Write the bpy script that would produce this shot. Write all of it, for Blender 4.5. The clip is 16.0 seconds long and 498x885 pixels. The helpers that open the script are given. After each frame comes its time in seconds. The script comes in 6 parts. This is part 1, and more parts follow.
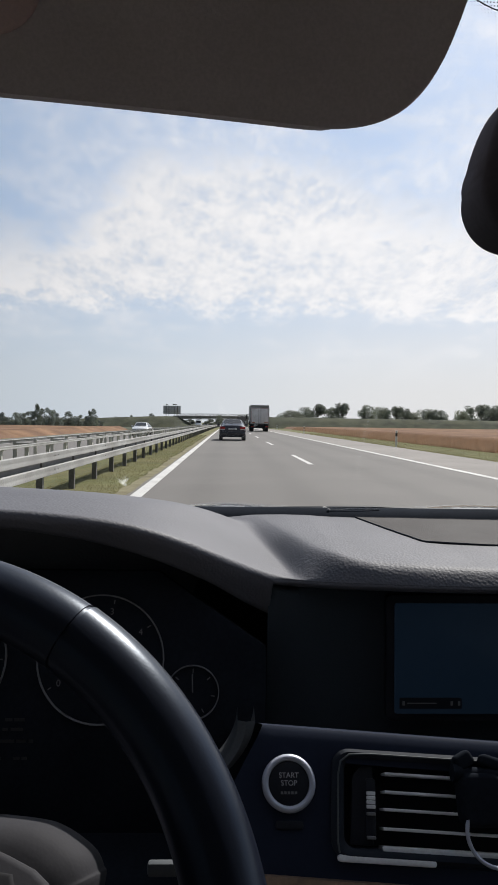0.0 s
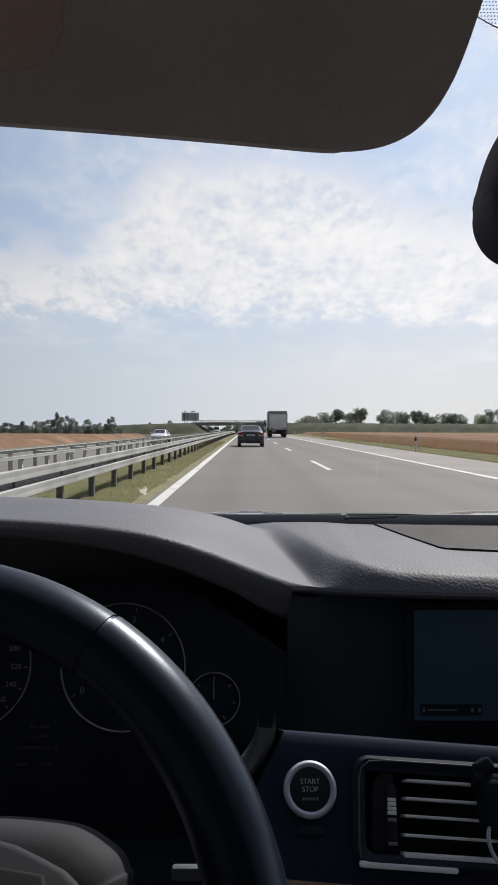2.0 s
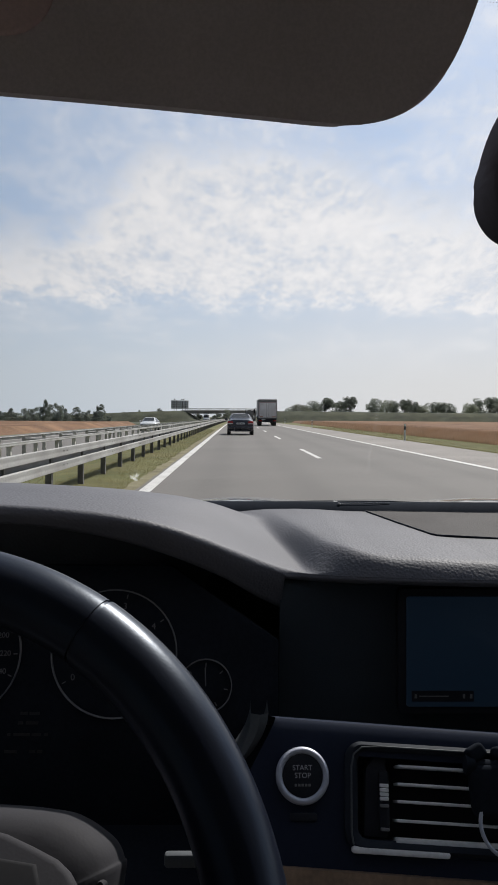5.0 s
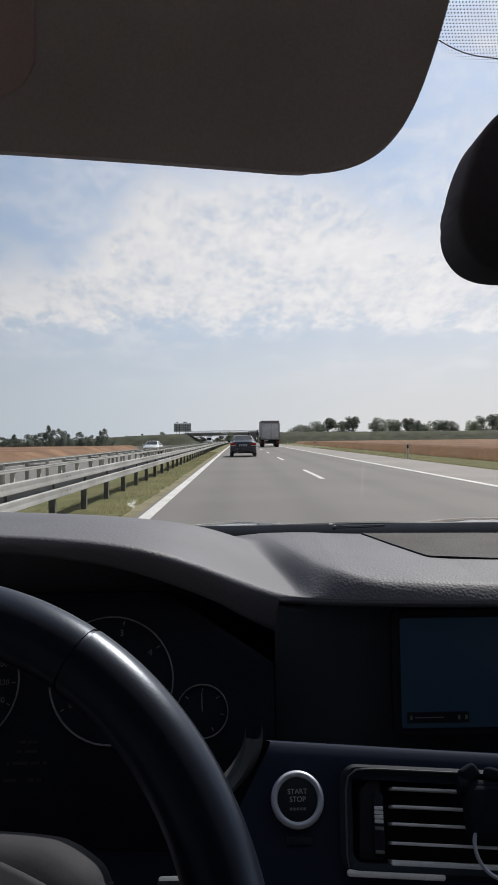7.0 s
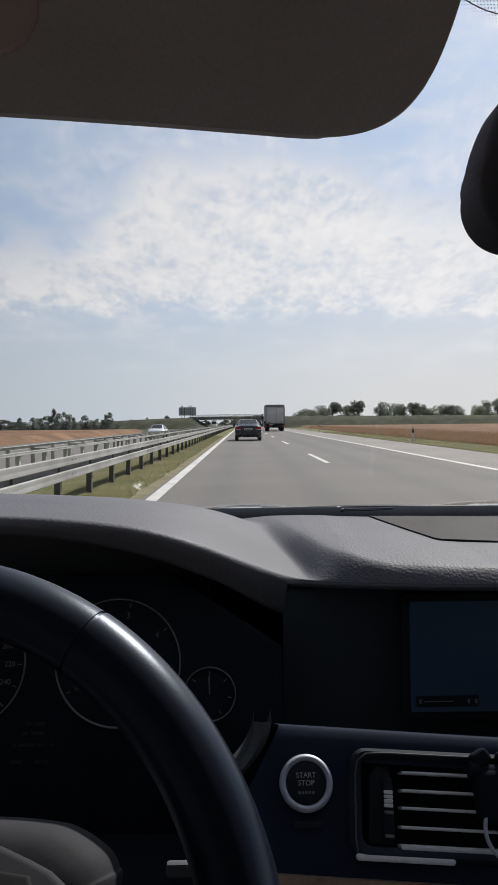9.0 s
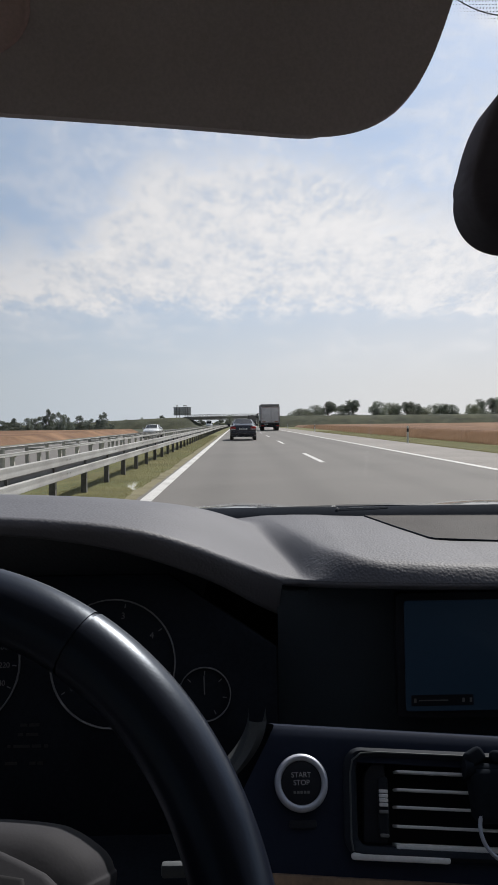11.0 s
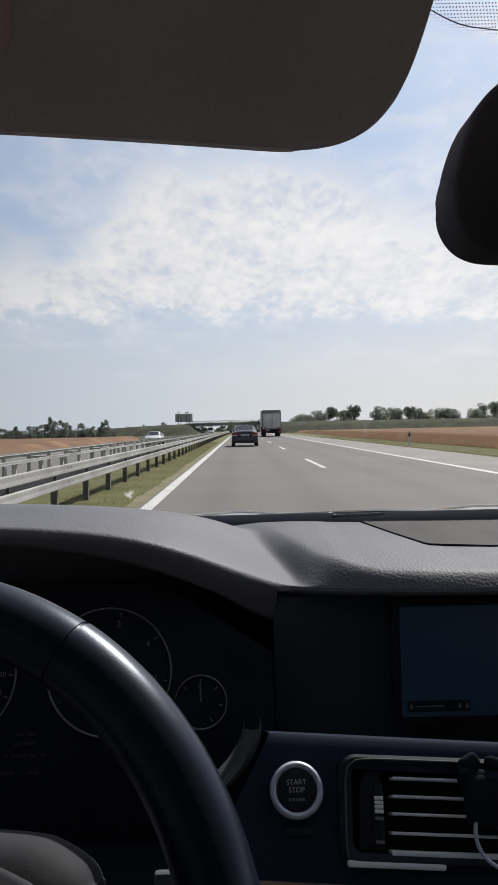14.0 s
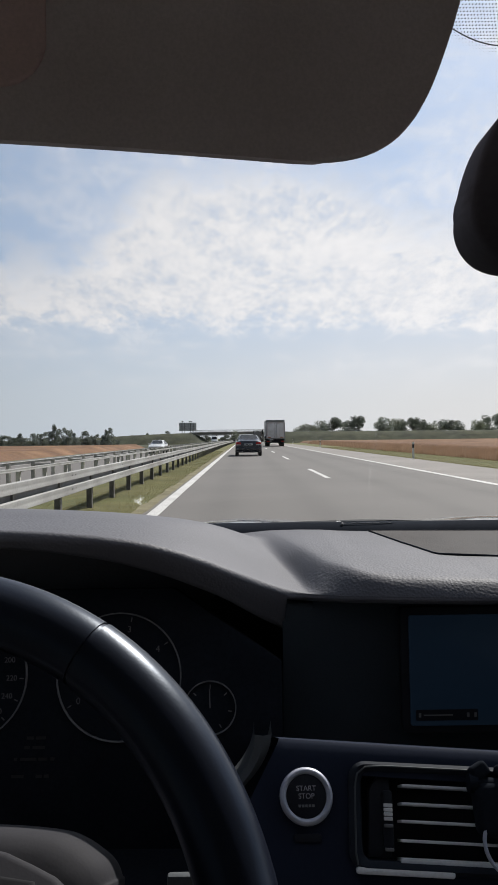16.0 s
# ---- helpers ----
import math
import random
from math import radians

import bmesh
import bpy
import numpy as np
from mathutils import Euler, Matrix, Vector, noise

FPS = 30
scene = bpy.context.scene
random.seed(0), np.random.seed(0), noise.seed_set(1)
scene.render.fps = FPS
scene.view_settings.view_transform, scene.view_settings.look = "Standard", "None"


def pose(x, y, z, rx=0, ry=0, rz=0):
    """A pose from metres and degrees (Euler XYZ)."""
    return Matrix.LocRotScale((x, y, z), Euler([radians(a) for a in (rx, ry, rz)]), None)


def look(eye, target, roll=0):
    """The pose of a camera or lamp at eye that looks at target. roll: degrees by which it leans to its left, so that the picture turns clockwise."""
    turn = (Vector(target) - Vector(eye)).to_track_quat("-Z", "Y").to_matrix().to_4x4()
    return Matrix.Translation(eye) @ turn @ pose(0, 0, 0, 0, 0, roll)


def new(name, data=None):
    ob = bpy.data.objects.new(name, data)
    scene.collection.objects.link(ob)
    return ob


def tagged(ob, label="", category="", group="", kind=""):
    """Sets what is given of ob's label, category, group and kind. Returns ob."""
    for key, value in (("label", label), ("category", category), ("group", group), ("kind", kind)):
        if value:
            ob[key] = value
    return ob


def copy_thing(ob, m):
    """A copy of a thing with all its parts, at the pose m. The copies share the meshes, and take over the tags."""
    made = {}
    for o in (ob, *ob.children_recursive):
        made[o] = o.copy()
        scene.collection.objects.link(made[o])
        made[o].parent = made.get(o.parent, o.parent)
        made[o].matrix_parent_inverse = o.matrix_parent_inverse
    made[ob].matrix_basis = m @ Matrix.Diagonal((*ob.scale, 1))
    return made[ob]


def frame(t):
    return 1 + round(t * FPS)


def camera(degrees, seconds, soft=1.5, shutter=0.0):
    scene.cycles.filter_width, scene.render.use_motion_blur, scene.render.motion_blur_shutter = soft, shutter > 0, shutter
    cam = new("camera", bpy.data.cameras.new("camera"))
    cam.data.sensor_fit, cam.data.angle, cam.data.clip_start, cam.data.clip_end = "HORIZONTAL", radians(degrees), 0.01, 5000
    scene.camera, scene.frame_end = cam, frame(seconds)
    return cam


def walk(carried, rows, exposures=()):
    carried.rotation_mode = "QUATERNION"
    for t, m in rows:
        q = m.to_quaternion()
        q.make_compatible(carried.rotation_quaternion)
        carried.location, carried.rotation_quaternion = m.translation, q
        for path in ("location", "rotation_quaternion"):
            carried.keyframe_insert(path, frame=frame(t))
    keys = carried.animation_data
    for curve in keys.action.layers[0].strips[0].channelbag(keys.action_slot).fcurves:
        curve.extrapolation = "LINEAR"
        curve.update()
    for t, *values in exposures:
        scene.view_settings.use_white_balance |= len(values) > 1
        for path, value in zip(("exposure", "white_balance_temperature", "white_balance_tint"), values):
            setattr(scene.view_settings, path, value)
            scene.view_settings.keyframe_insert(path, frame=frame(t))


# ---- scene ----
cam = camera(38.4, 16.0, soft=1.6)
EYE = 1.2
# seconds, place, then degrees: turn to the right, tilt up, lean to the right
PATH = [
    (0, 0.0032, 0.0023, 1.1993, 1.732, -1.755, -0.808),
    (0.5, -0.0027, 0.0062, 1.1954, 1.169, -2.381, -1.274),
    (1, 0.0086, 0.0048, 1.2003, 0.923, -2.580, -0.016),
    (1.5, 0.0068, -0.0011, 1.2030, 0.914, -1.982, 0.113),
    (2, 0.0031, -0.0072, 1.2030, 0.255, -1.280, -0.186),
    (2.5, 0.0010, -0.0042, 1.2020, 0.383, -1.485, -0.404),
    (3, -0.0010, -0.0035, 1.2008, 0.627, -1.432, -0.720),
    (3.5, -0.0017, -0.0032, 1.1995, 0.314, -1.579, -0.670),
    (4, 0.0050, 0.0027, 1.1988, 0.620, -2.050, 0.100),
    (4.5, 0.0020, 0.0073, 1.1995, 1.549, -2.722, -0.277),
    (5, -0.0000, 0.0000, 1.2000, 1.095, -2.218, -0.417),
    (7.5, 0.0129, -0.0143, 1.2060, 0.822, -0.413, 0.822),
    (8, 0.0076, -0.0128, 1.2037, 0.308, -0.590, 0.376),
    (8.5, 0.0045, -0.0093, 1.2042, 0.299, -1.051, 0.186),
    (9, 0.0083, -0.0023, 1.2021, 0.444, -1.764, 0.564),
    (11.5, 0.0090, -0.0018, 1.2024, 0.961, -1.800, 0.612),
    (12, -0.0028, -0.0016, 1.1968, 0.910, -1.674, -0.755),
    (12.5, -0.0009, -0.0032, 1.1994, 0.602, -1.632, -0.520),
    (13, 0.0061, -0.0067, 1.2026, 0.591, -1.415, 0.291),
    (13.5, -0.0007, -0.0033, 1.1980, 0.437, -1.745, -0.566),
    (14, 0.0169, -0.0050, 1.2039, 0.709, -1.308, 1.250),
    (14.5, 0.0233, -0.0127, 1.2093, 1.862, 0.021, 1.590),
    (15, 0.0026, -0.0096, 1.2018, 1.404, -0.358, -0.248),
    (15.5, 0.0028, -0.0078, 1.2022, 0.801, -1.174, -0.092),
    (16, 0.0086, -0.0114, 1.2021, 0.433, -0.540, 0.648),
]


# the car rides with its nose a touch up
RIDE = Matrix.Translation((0, 0, EYE)) @ Matrix.Rotation(radians(0.16), 4, "X") @ Matrix.Translation((0, 0, -EYE))


def shot(x, y, z, turn, tilt, lean):
    a, b = radians(turn), radians(tilt)
    way = Vector((math.sin(a) * math.cos(b), math.cos(a) * math.cos(b), math.sin(b)))
    return RIDE @ look((x, y, z), Vector((x, y, z)) + way, -lean)


walk(cam, [(row[0], shot(*row[1:])) for row in PATH], [(0.0, 0.10), (4.0, 0.08), (4.7, 0.0), (5.0, -0.03), (9.0, -0.05), (12.5, 0.0), (16.0, 0.02)])

# ---- sky and sun ----
SUN_WAY = Vector((0.40, 0.56, 0.73)).normalized()
world = bpy.data.worlds.new("sky")
scene.world = world
world.use_nodes = True
wn, wl = world.node_tree.nodes, world.node_tree.links
wn.clear()


def wnode(kind, **inputs):
    n = wn.new(kind)
    for key, value in inputs.items():
        n.inputs[key.replace("_", " ")].default_value = value
    return n


def wmath(op, a, b=None, clamp=False):
    n = wn.new("ShaderNodeMath")
    n.operation, n.use_clamp = op, clamp
    for i, v in enumerate((a, b)):
        if v is None:
            continue
        if isinstance(v, (int, float)):
            n.inputs[i].default_value = v
        else:
            wl.new(v, n.inputs[i])
    return n.outputs[0]


def wsmooth(v, lo, hi, to_lo=0.0, to_hi=1.0):
    n = wn.new("ShaderNodeMapRange")
    n.interpolation_type = "SMOOTHSTEP"
    wl.new(v, n.inputs[0])
    for i, x in enumerate((lo, hi, to_lo, to_hi)):
        n.inputs[i + 1].default_value = x
    return n.outputs[0]


sky = wn.new("ShaderNodeTexSky")
sky.sky_type, sky.sun_disc = "NISHITA", False
sky.sun_elevation = math.asin(SUN_WAY.z)
sky.sun_rotation = math.atan2(SUN_WAY.x, SUN_WAY.y)
sky.air_density, sky.dust_density, sky.ozone_density = 1.0, 2.2, 1.2
coord = wn.new("ShaderNodeTexCoord")
sep = wn.new("ShaderNodeSeparateXYZ")
wl.new(coord.outputs["Generated"], sep.inputs[0])
up = wmath("MAXIMUM", sep.outputs[2], 0.0)
flat = wmath("ADD", up, 0.30)
# a cloud sheet seen in perspective
cloud_at = wn.new("ShaderNodeCombineXYZ")
wl.new(wmath("DIVIDE", sep.outputs[0], flat), cloud_at.inputs[0])
wl.new(wmath("DIVIDE", sep.outputs[1], flat), cloud_at.inputs[1])


def cloud_noise(scale, detail, rough, sx, sy, off, warp=0.0):
    m = wn.new("ShaderNodeMapping")
    m.inputs["Scale"].default_value = (sx, sy, 1)
    m.inputs["Location"].default_value = off
    wl.new(cloud_at.outputs[0], m.inputs[0])
    n = wnode("ShaderNodeTexNoise", Scale=scale, Detail=detail, Roughness=rough, Distortion=warp)
    wl.new(m.outputs[0], n.inputs["Vector"])
    return n.outputs["Fac"]


veil = cloud_noise(1.6, 5, 0.55, 1.0, 1.3, (5.3, 1.4, 0), 0.8)
puffs = cloud_noise(7.0, 8, 0.60, 1.0, 0.80, (0.7, 3.1, 0), 0.2)
# the bank that crosses the view, rising to the right
azim = wmath("DIVIDE", sep.outputs[0], wmath("MAXIMUM", sep.outputs[1], 0.05))
elev = wmath("DIVIDE", up, wmath("MAXIMUM", sep.outputs[1], 0.05))
ripple = cloud_noise(30.0, 9, 0.74, 1.0, 0.62, (3.7, 1.1, 0), 0.25)
rough_edge = wmath("ADD", wmath("MULTIPLY", wmath("SUBTRACT", puffs, 0.5), 0.10), wmath("MULTIPLY", wmath("SUBTRACT", ripple, 0.5), 0.05))
torn = wmath("ADD", elev, rough_edge)
foot = wsmooth(wmath("SUBTRACT", torn, wmath("MULTIPLY", azim, -0.02)), 0.138, 0.178)
crest = wmath("ADD", wsmooth(azim, -0.26, -0.10, 0.245, 0.375), wsmooth(azim, 0.02, 0.30, 0.0, -0.075))
head = wsmooth(wmath("SUBTRACT", wmath("ADD", torn, rough_edge), crest), -0.045, 0.05, 1.0, 0.0)
bank = wmath("MULTIPLY", foot, head)
front = wsmooth(sep.outputs[1], 0.1, 0.5)
bank = wmath("MULTIPLY", wmath("MULTIPLY", bank, front), wsmooth(wmath("ADD", wmath("MULTIPLY", puffs, 0.50), wmath("MULTIPLY", ripple, 0.50)), 0.32, 0.54, 0.52, 1.0))
loose = wsmooth(wmath("ADD", wmath("MULTIPLY", veil, 0.65), wmath("MULTIPLY", puffs, 0.45)), 0.47, 0.70)
loose = wmath("MULTIPLY", wmath("MULTIPLY", loose, wsmooth(azim, -0.40, 0.0, 0.45, 1.0)), wsmooth(ripple, 0.30, 0.62, 0.40, 0.75))
streak = cloud_noise(5.0, 5, 0.6, 0.5, 2.6, (1.9, 0.4, 0), 0.4)
wisps = wmath("MULTIPLY", wsmooth(streak, 0.52, 0.72, 0.0, 0.40), wsmooth(elev, 0.06, 0.16))
notch = wmath("MULTIPLY", wsmooth(azim, -0.32, -0.16, 0.85, 0.0), wsmooth(wmath("ABSOLUTE", wmath("SUBTRACT", torn, 0.268)), 0.015, 0.045, 1.0, 0.0))
cover = wmath("MAXIMUM", bank, wmath("MULTIPLY", wmath("MAXIMUM", loose, wisps), wmath("SUBTRACT", 1.0, notch)))
cover = wmath("MULTIPLY", cover, wsmooth(up, 0.04, 0.15))
tone = wn.new("ShaderNodeMix")
tone.data_type = "RGBA"
wl.new(wsmooth(wmath("ADD", wmath("MULTIPLY", puffs, 0.5), wmath("MULTIPLY", ripple, 0.5)), 0.30, 0.64), tone.inputs["Factor"])
tone.inputs["A"].default_value = (7.0, 7.2, 7.7, 1)
tone.inputs["B"].default_value = (9.2, 9.05, 9.15, 1)
haze = wn.new("ShaderNodeMix")
haze.data_type = "RGBA"
wl.new(wmath("MULTIPLY", wsmooth(up, 0.0, 0.30, 0.95, 0.72), wsmooth(sep.outputs[1], -0.6, 0.6, 0.35, 1.0)), haze.inputs["Factor"])
wl.new(sky.outputs[0], haze.inputs["A"])
pale = wn.new("ShaderNodeMix")
pale.data_type = "RGBA"
wl.new(wsmooth(up, 0.02, 0.30), pale.inputs["Factor"])
low = wn.new("ShaderNodeMix")
low.data_type = "RGBA"
wl.new(wsmooth(azim, -0.30, 0.30), low.inputs["Factor"])
low.inputs["A"].default_value = (6.3, 6.95, 7.7, 1)
low.inputs["B"].default_value = (7.3, 7.35, 7.55, 1)
wl.new(low.outputs["Result"], pale.inputs["A"])
pale.inputs["B"].default_value = (4.9, 6.3, 8.6, 1)
wl.new(pale.outputs["Result"], haze.inputs["B"])
mix = wn.new("ShaderNodeMix")
mix.data_type = "RGBA"
wl.new(cover, mix.inputs["Factor"])
wl.new(haze.outputs["Result"], mix.inputs["A"])
wl.new(tone.outputs["Result"], mix.inputs["B"])
back = wnode("ShaderNodeBackground", Strength=0.096)
# the sky brightens towards the sun
side = wmath("ADD", wmath("MULTIPLY", sep.outputs[0], 0.70), wmath("MULTIPLY", sep.outputs[1], 0.71))
glow = wn.new("ShaderNodeVectorMath")
glow.operation = "SCALE"
wl.new(mix.outputs["Result"], glow.inputs[0])
wl.new(wsmooth(side, -0.3, 0.93, 0.42, 1.06), glow.inputs["Scale"])
wl.new(glow.outputs[0], back.inputs["Color"])
wl.new(back.outputs[0], wn.new("ShaderNodeOutputWorld").inputs[0])

sun = new("sun", bpy.data.lights.new("sun", "SUN"))
sun.data.energy, sun.data.angle, sun.data.color = 5.0, radians(1.5), (1.0, 0.965, 0.91)
sun.matrix_world = look((0, 0, 60), Vector((0, 0, 60)) - SUN_WAY)
scene.view_settings.exposure = 0.0

# ---- materials ----
def surf(name, col, rough=0.6, metal=0.0, var=0.2, size=0.3, fine=0.01, bump=0.15, depth=0.002, spec=0.5, coat=0.0, stain=None, stain_amount=0.3, per_object=0.0, rough_var=0.1):
    """A surface with colour and gloss that vary at two sizes (metres) and a fine relief."""
    m = bpy.data.materials.new(name)
    m.use_nodes = True
    nt = m.node_tree
    b = nt.nodes["Principled BSDF"]
    b.inputs["Roughness"].default_value, b.inputs["Metallic"].default_value = rough, metal
    b.inputs["Specular IOR Level"].default_value, b.inputs["Coat Weight"].default_value = spec, coat
    b.inputs["Coat Roughness"].default_value = 0.05
    tc = nt.nodes.new("ShaderNodeTexCoord")

    def noisy(s, detail):
        n = nt.nodes.new("ShaderNodeTexNoise")
        n.inputs["Scale"].default_value, n.inputs["Detail"].default_value = 1.0 / s, detail
        nt.links.new(tc.outputs["Object"], n.inputs["Vector"])
        return n

    big, small = noisy(size, 4), noisy(fine, 2)
    ramp = nt.nodes.new("ShaderNodeMapRange")
    ramp.inputs["From Min"].default_value, ramp.inputs["From Max"].default_value = 0.3, 0.7
    ramp.inputs["To Min"].default_value, ramp.inputs["To Max"].default_value = 1 - var, 1 + var
    nt.links.new(big.outputs["Fac"], ramp.inputs["Value"])
    fine_ramp = nt.nodes.new("ShaderNodeMapRange")
    fine_ramp.inputs["From Min"].default_value, fine_ramp.inputs["From Max"].default_value = 0.3, 0.7
    fine_ramp.inputs["To Min"].default_value, fine_ramp.inputs["To Max"].default_value = 1 - var * 0.6, 1 + var * 0.6
    nt.links.new(small.outputs["Fac"], fine_ramp.inputs["Value"])
    mul = nt.nodes.new("ShaderNodeMath")
    mul.operation = "MULTIPLY"
    nt.links.new(ramp.outputs[0], mul.inputs[0])
    nt.links.new(fine_ramp.outputs[0], mul.inputs[1])
    value = mul.outputs[0]
    if per_object:
        info = nt.nodes.new("ShaderNodeObjectInfo")
        r = nt.nodes.new("ShaderNodeMapRange")
        r.inputs["To Min"].default_value, r.inputs["To Max"].default_value = 1 - per_object, 1 + per_object
        nt.links.new(info.outputs["Random"], r.inputs["Value"])
        mul2 = nt.nodes.new("ShaderNodeMath")
        mul2.operation = "MULTIPLY"
        nt.links.new(value, mul2.inputs[0])
        nt.links.new(r.outputs[0], mul2.inputs[1])
        value = mul2.outputs[0]
    base = nt.nodes.new("ShaderNodeMix")
    base.data_type = "RGBA"
    base.inputs["A"].default_value = (*col, 1)
    base.inputs["B"].default_value = (*(stain or col), 1)
    st = noisy(size * 2.3, 6)
    sr = nt.nodes.new("ShaderNodeMapRange")
    sr.inputs["From Min"].default_value, sr.inputs["From Max"].default_value = 0.42, 0.72
    sr.inputs["To Max"].default_value = stain_amount if stain else 0.0
    nt.links.new(st.outputs["Fac"], sr.inputs["Value"])
    nt.links.new(sr.outputs[0], base.inputs["Factor"])
    tint = nt.nodes.new("ShaderNodeVectorMath")
    tint.operation = "SCALE"
    nt.links.new(base.outputs["Result"], tint.inputs[0])
    nt.links.new(value, tint.inputs["Scale"])
    nt.links.new(tint.outputs[0], b.inputs["Base Color"])
    rr = nt.nodes.new("ShaderNodeMapRange")
    rr.inputs["To Min"].default_value, rr.inputs["To Max"].default_value = max(0.02, rough - rough_var), min(1.0, rough + rough_var)
    nt.links.new(st.outputs["Fac"], rr.inputs["Value"])
    nt.links.new(rr.outputs[0], b.inputs["Roughness"])
    if bump:
        bp = nt.nodes.new("ShaderNodeBump")
        bp.inputs["Strength"].default_value, bp.inputs["Distance"].default_value = bump, depth
        nt.links.new(small.outputs["Fac"], bp.inputs["Height"])
        nt.links.new(bp.outputs[0], b.inputs["Normal"])
    return m


def grained(name, col, rough, cell=0.0035, bump=0.6, spec=0.5, var=0.1):
    """Leather-grained soft plastic: rounded cells in relief."""
    m = surf(name, col, rough, var=var, size=0.12, fine=cell * 0.4, bump=0.0, spec=spec)
    nt = m.node_tree
    tc = nt.nodes.new("ShaderNodeTexCoord")
    v = nt.nodes.new("ShaderNodeTexVoronoi")
    v.feature = "SMOOTH_F1"
    v.inputs["Scale"].default_value = 1 / cell
    nt.links.new(tc.outputs["Object"], v.inputs["Vector"])
    bp = nt.nodes.new("ShaderNodeBump")
    bp.invert = True
    bp.inputs["Strength"].default_value, bp.inputs["Distance"].default_value = bump, 0.0009
    nt.links.new(v.outputs["Distance"], bp.inputs["Height"])
    nt.links.new(bp.outputs[0], nt.nodes["Principled BSDF"].inputs["Normal"])
    return m


def clear_glass(name, tint=(1, 1, 1), gloss=0.5):
    """A thin pane: clear, with a mirror gloss that grows at grazing angles."""
    m = bpy.data.materials.new(name)
    m.use_nodes = True
    nt = m.node_tree
    nt.nodes.clear()
    t, g = nt.nodes.new("ShaderNodeBsdfTransparent"), nt.nodes.new("ShaderNodeBsdfGlossy")
    t.inputs["Color"].default_value = (*tint, 1)
    g.inputs["Roughness"].default_value = 0.02
    fr = nt.nodes.new("ShaderNodeFresnel")
    fr.inputs["IOR"].default_value = 1.45
    k = nt.nodes.new("ShaderNodeMath")
    k.operation = "MULTIPLY"
    k.inputs[1].default_value = gloss
    mx = nt.nodes.new("ShaderNodeMixShader")
    nt.links.new(fr.outputs[0], k.inputs[0])
    nt.links.new(k.outputs[0], mx.inputs[0])
    nt.links.new(t.outputs[0], mx.inputs[1])
    nt.links.new(g.outputs[0], mx.inputs[2])
    nt.links.new(mx.outputs[0], nt.nodes.new("ShaderNodeOutputMaterial").inputs[0])
    return m


ASPHALT = surf("asphalt", (0.122, 0.112, 0.103), 0.85, var=0.05, size=3.0, fine=0.02, bump=0.3, depth=0.004, stain=(0.115, 0.109, 0.103), stain_amount=0.35)
# smoother, darker wheel tracks along both lanes
nt = ASPHALT.node_tree
pb = nt.nodes["Principled BSDF"]
tc, sx_ = nt.nodes.new("ShaderNodeTexCoord"), nt.nodes.new("ShaderNodeSeparateXYZ")
nt.links.new(tc.outputs["Object"], sx_.inputs[0])
ways = []
for lane in (0.45, 4.3):
    chain = sx_.outputs[0]
    for op, v in (("SUBTRACT", lane), ("ABSOLUTE", None), ("SUBTRACT", 0.85), ("ABSOLUTE", None)):
        n = nt.nodes.new("ShaderNodeMath")
        n.operation = op
        nt.links.new(chain, n.inputs[0])
        if v is not None:
            n.inputs[1].default_value = v
        chain = n.outputs[0]
    ways.append(chain)
near = nt.nodes.new("ShaderNodeMath")
near.operation = "MINIMUM"
nt.links.new(ways[0], near.inputs[0])
nt.links.new(ways[1], near.inputs[1])
fade = nt.nodes.new("ShaderNodeMapRange")
fade.interpolation_type = "SMOOTHSTEP"
for i, v in enumerate((0.05, 0.55, 0.91, 1.04)):
    fade.inputs[i + 1].default_value = v
nt.links.new(near.outputs[0], fade.inputs[0])
worn = nt.nodes.new("ShaderNodeVectorMath")
worn.operation = "SCALE"
nt.links.new(pb.inputs["Base Color"].links[0].from_socket, worn.inputs[0])
nt.links.new(fade.outputs[0], worn.inputs["Scale"])
nt.links.new(worn.outputs[0], pb.inputs["Base Color"])
SHOULDER = surf("shoulder_asphalt", (0.225, 0.205, 0.188), 0.9, var=0.12, size=2.0, fine=0.03, bump=0.3, depth=0.004, stain=(0.18, 0.165, 0.152), stain_amount=0.5)
LINE = surf("road_paint", (0.55, 0.54, 0.52), 0.7, var=0.12, size=0.5, fine=0.02, bump=0.2, stain=(0.38, 0.37, 0.35), stain_amount=0.6)
GRASS = surf("dry_grass", (0.112, 0.116, 0.045), 0.95, var=0.22, size=1.4, fine=0.05, bump=0.3, depth=0.02, stain=(0.19, 0.165, 0.08), stain_amount=0.8, spec=0.2)
FARGRASS = surf("embankment_grass", (0.060, 0.066, 0.042), 0.95, var=0.35, size=6.0, fine=0.5, bump=0.6, depth=0.1, stain=(0.075, 0.075, 0.042), stain_amount=0.7, spec=0.2)
BLADE = surf("grass_blades", (0.185, 0.168, 0.080), 0.9, var=0.12, size=0.8, fine=0.03, bump=0, stain=(0.26, 0.22, 0.11), stain_amount=0.6, spec=0.2)
FIELD = surf("ripe_crop", (0.18, 0.108, 0.070), 0.95, var=0.3, size=5.0, fine=0.2, bump=0.8, depth=0.1, stain=(0.25, 0.15, 0.085), stain_amount=0.7, spec=0.1)
STALK = surf("crop_stalks", (0.40, 0.275, 0.19), 0.9, var=0.12, size=1.5, fine=0.1, bump=0, stain=(0.38, 0.25, 0.16), stain_amount=0.8, spec=0.1)
GALV = surf("galvanised_steel", (0.36, 0.355, 0.345), 0.75, 0.1, var=0.15, size=0.7, fine=0.03, bump=0.1, stain=(0.20, 0.19, 0.175), stain_amount=0.75)
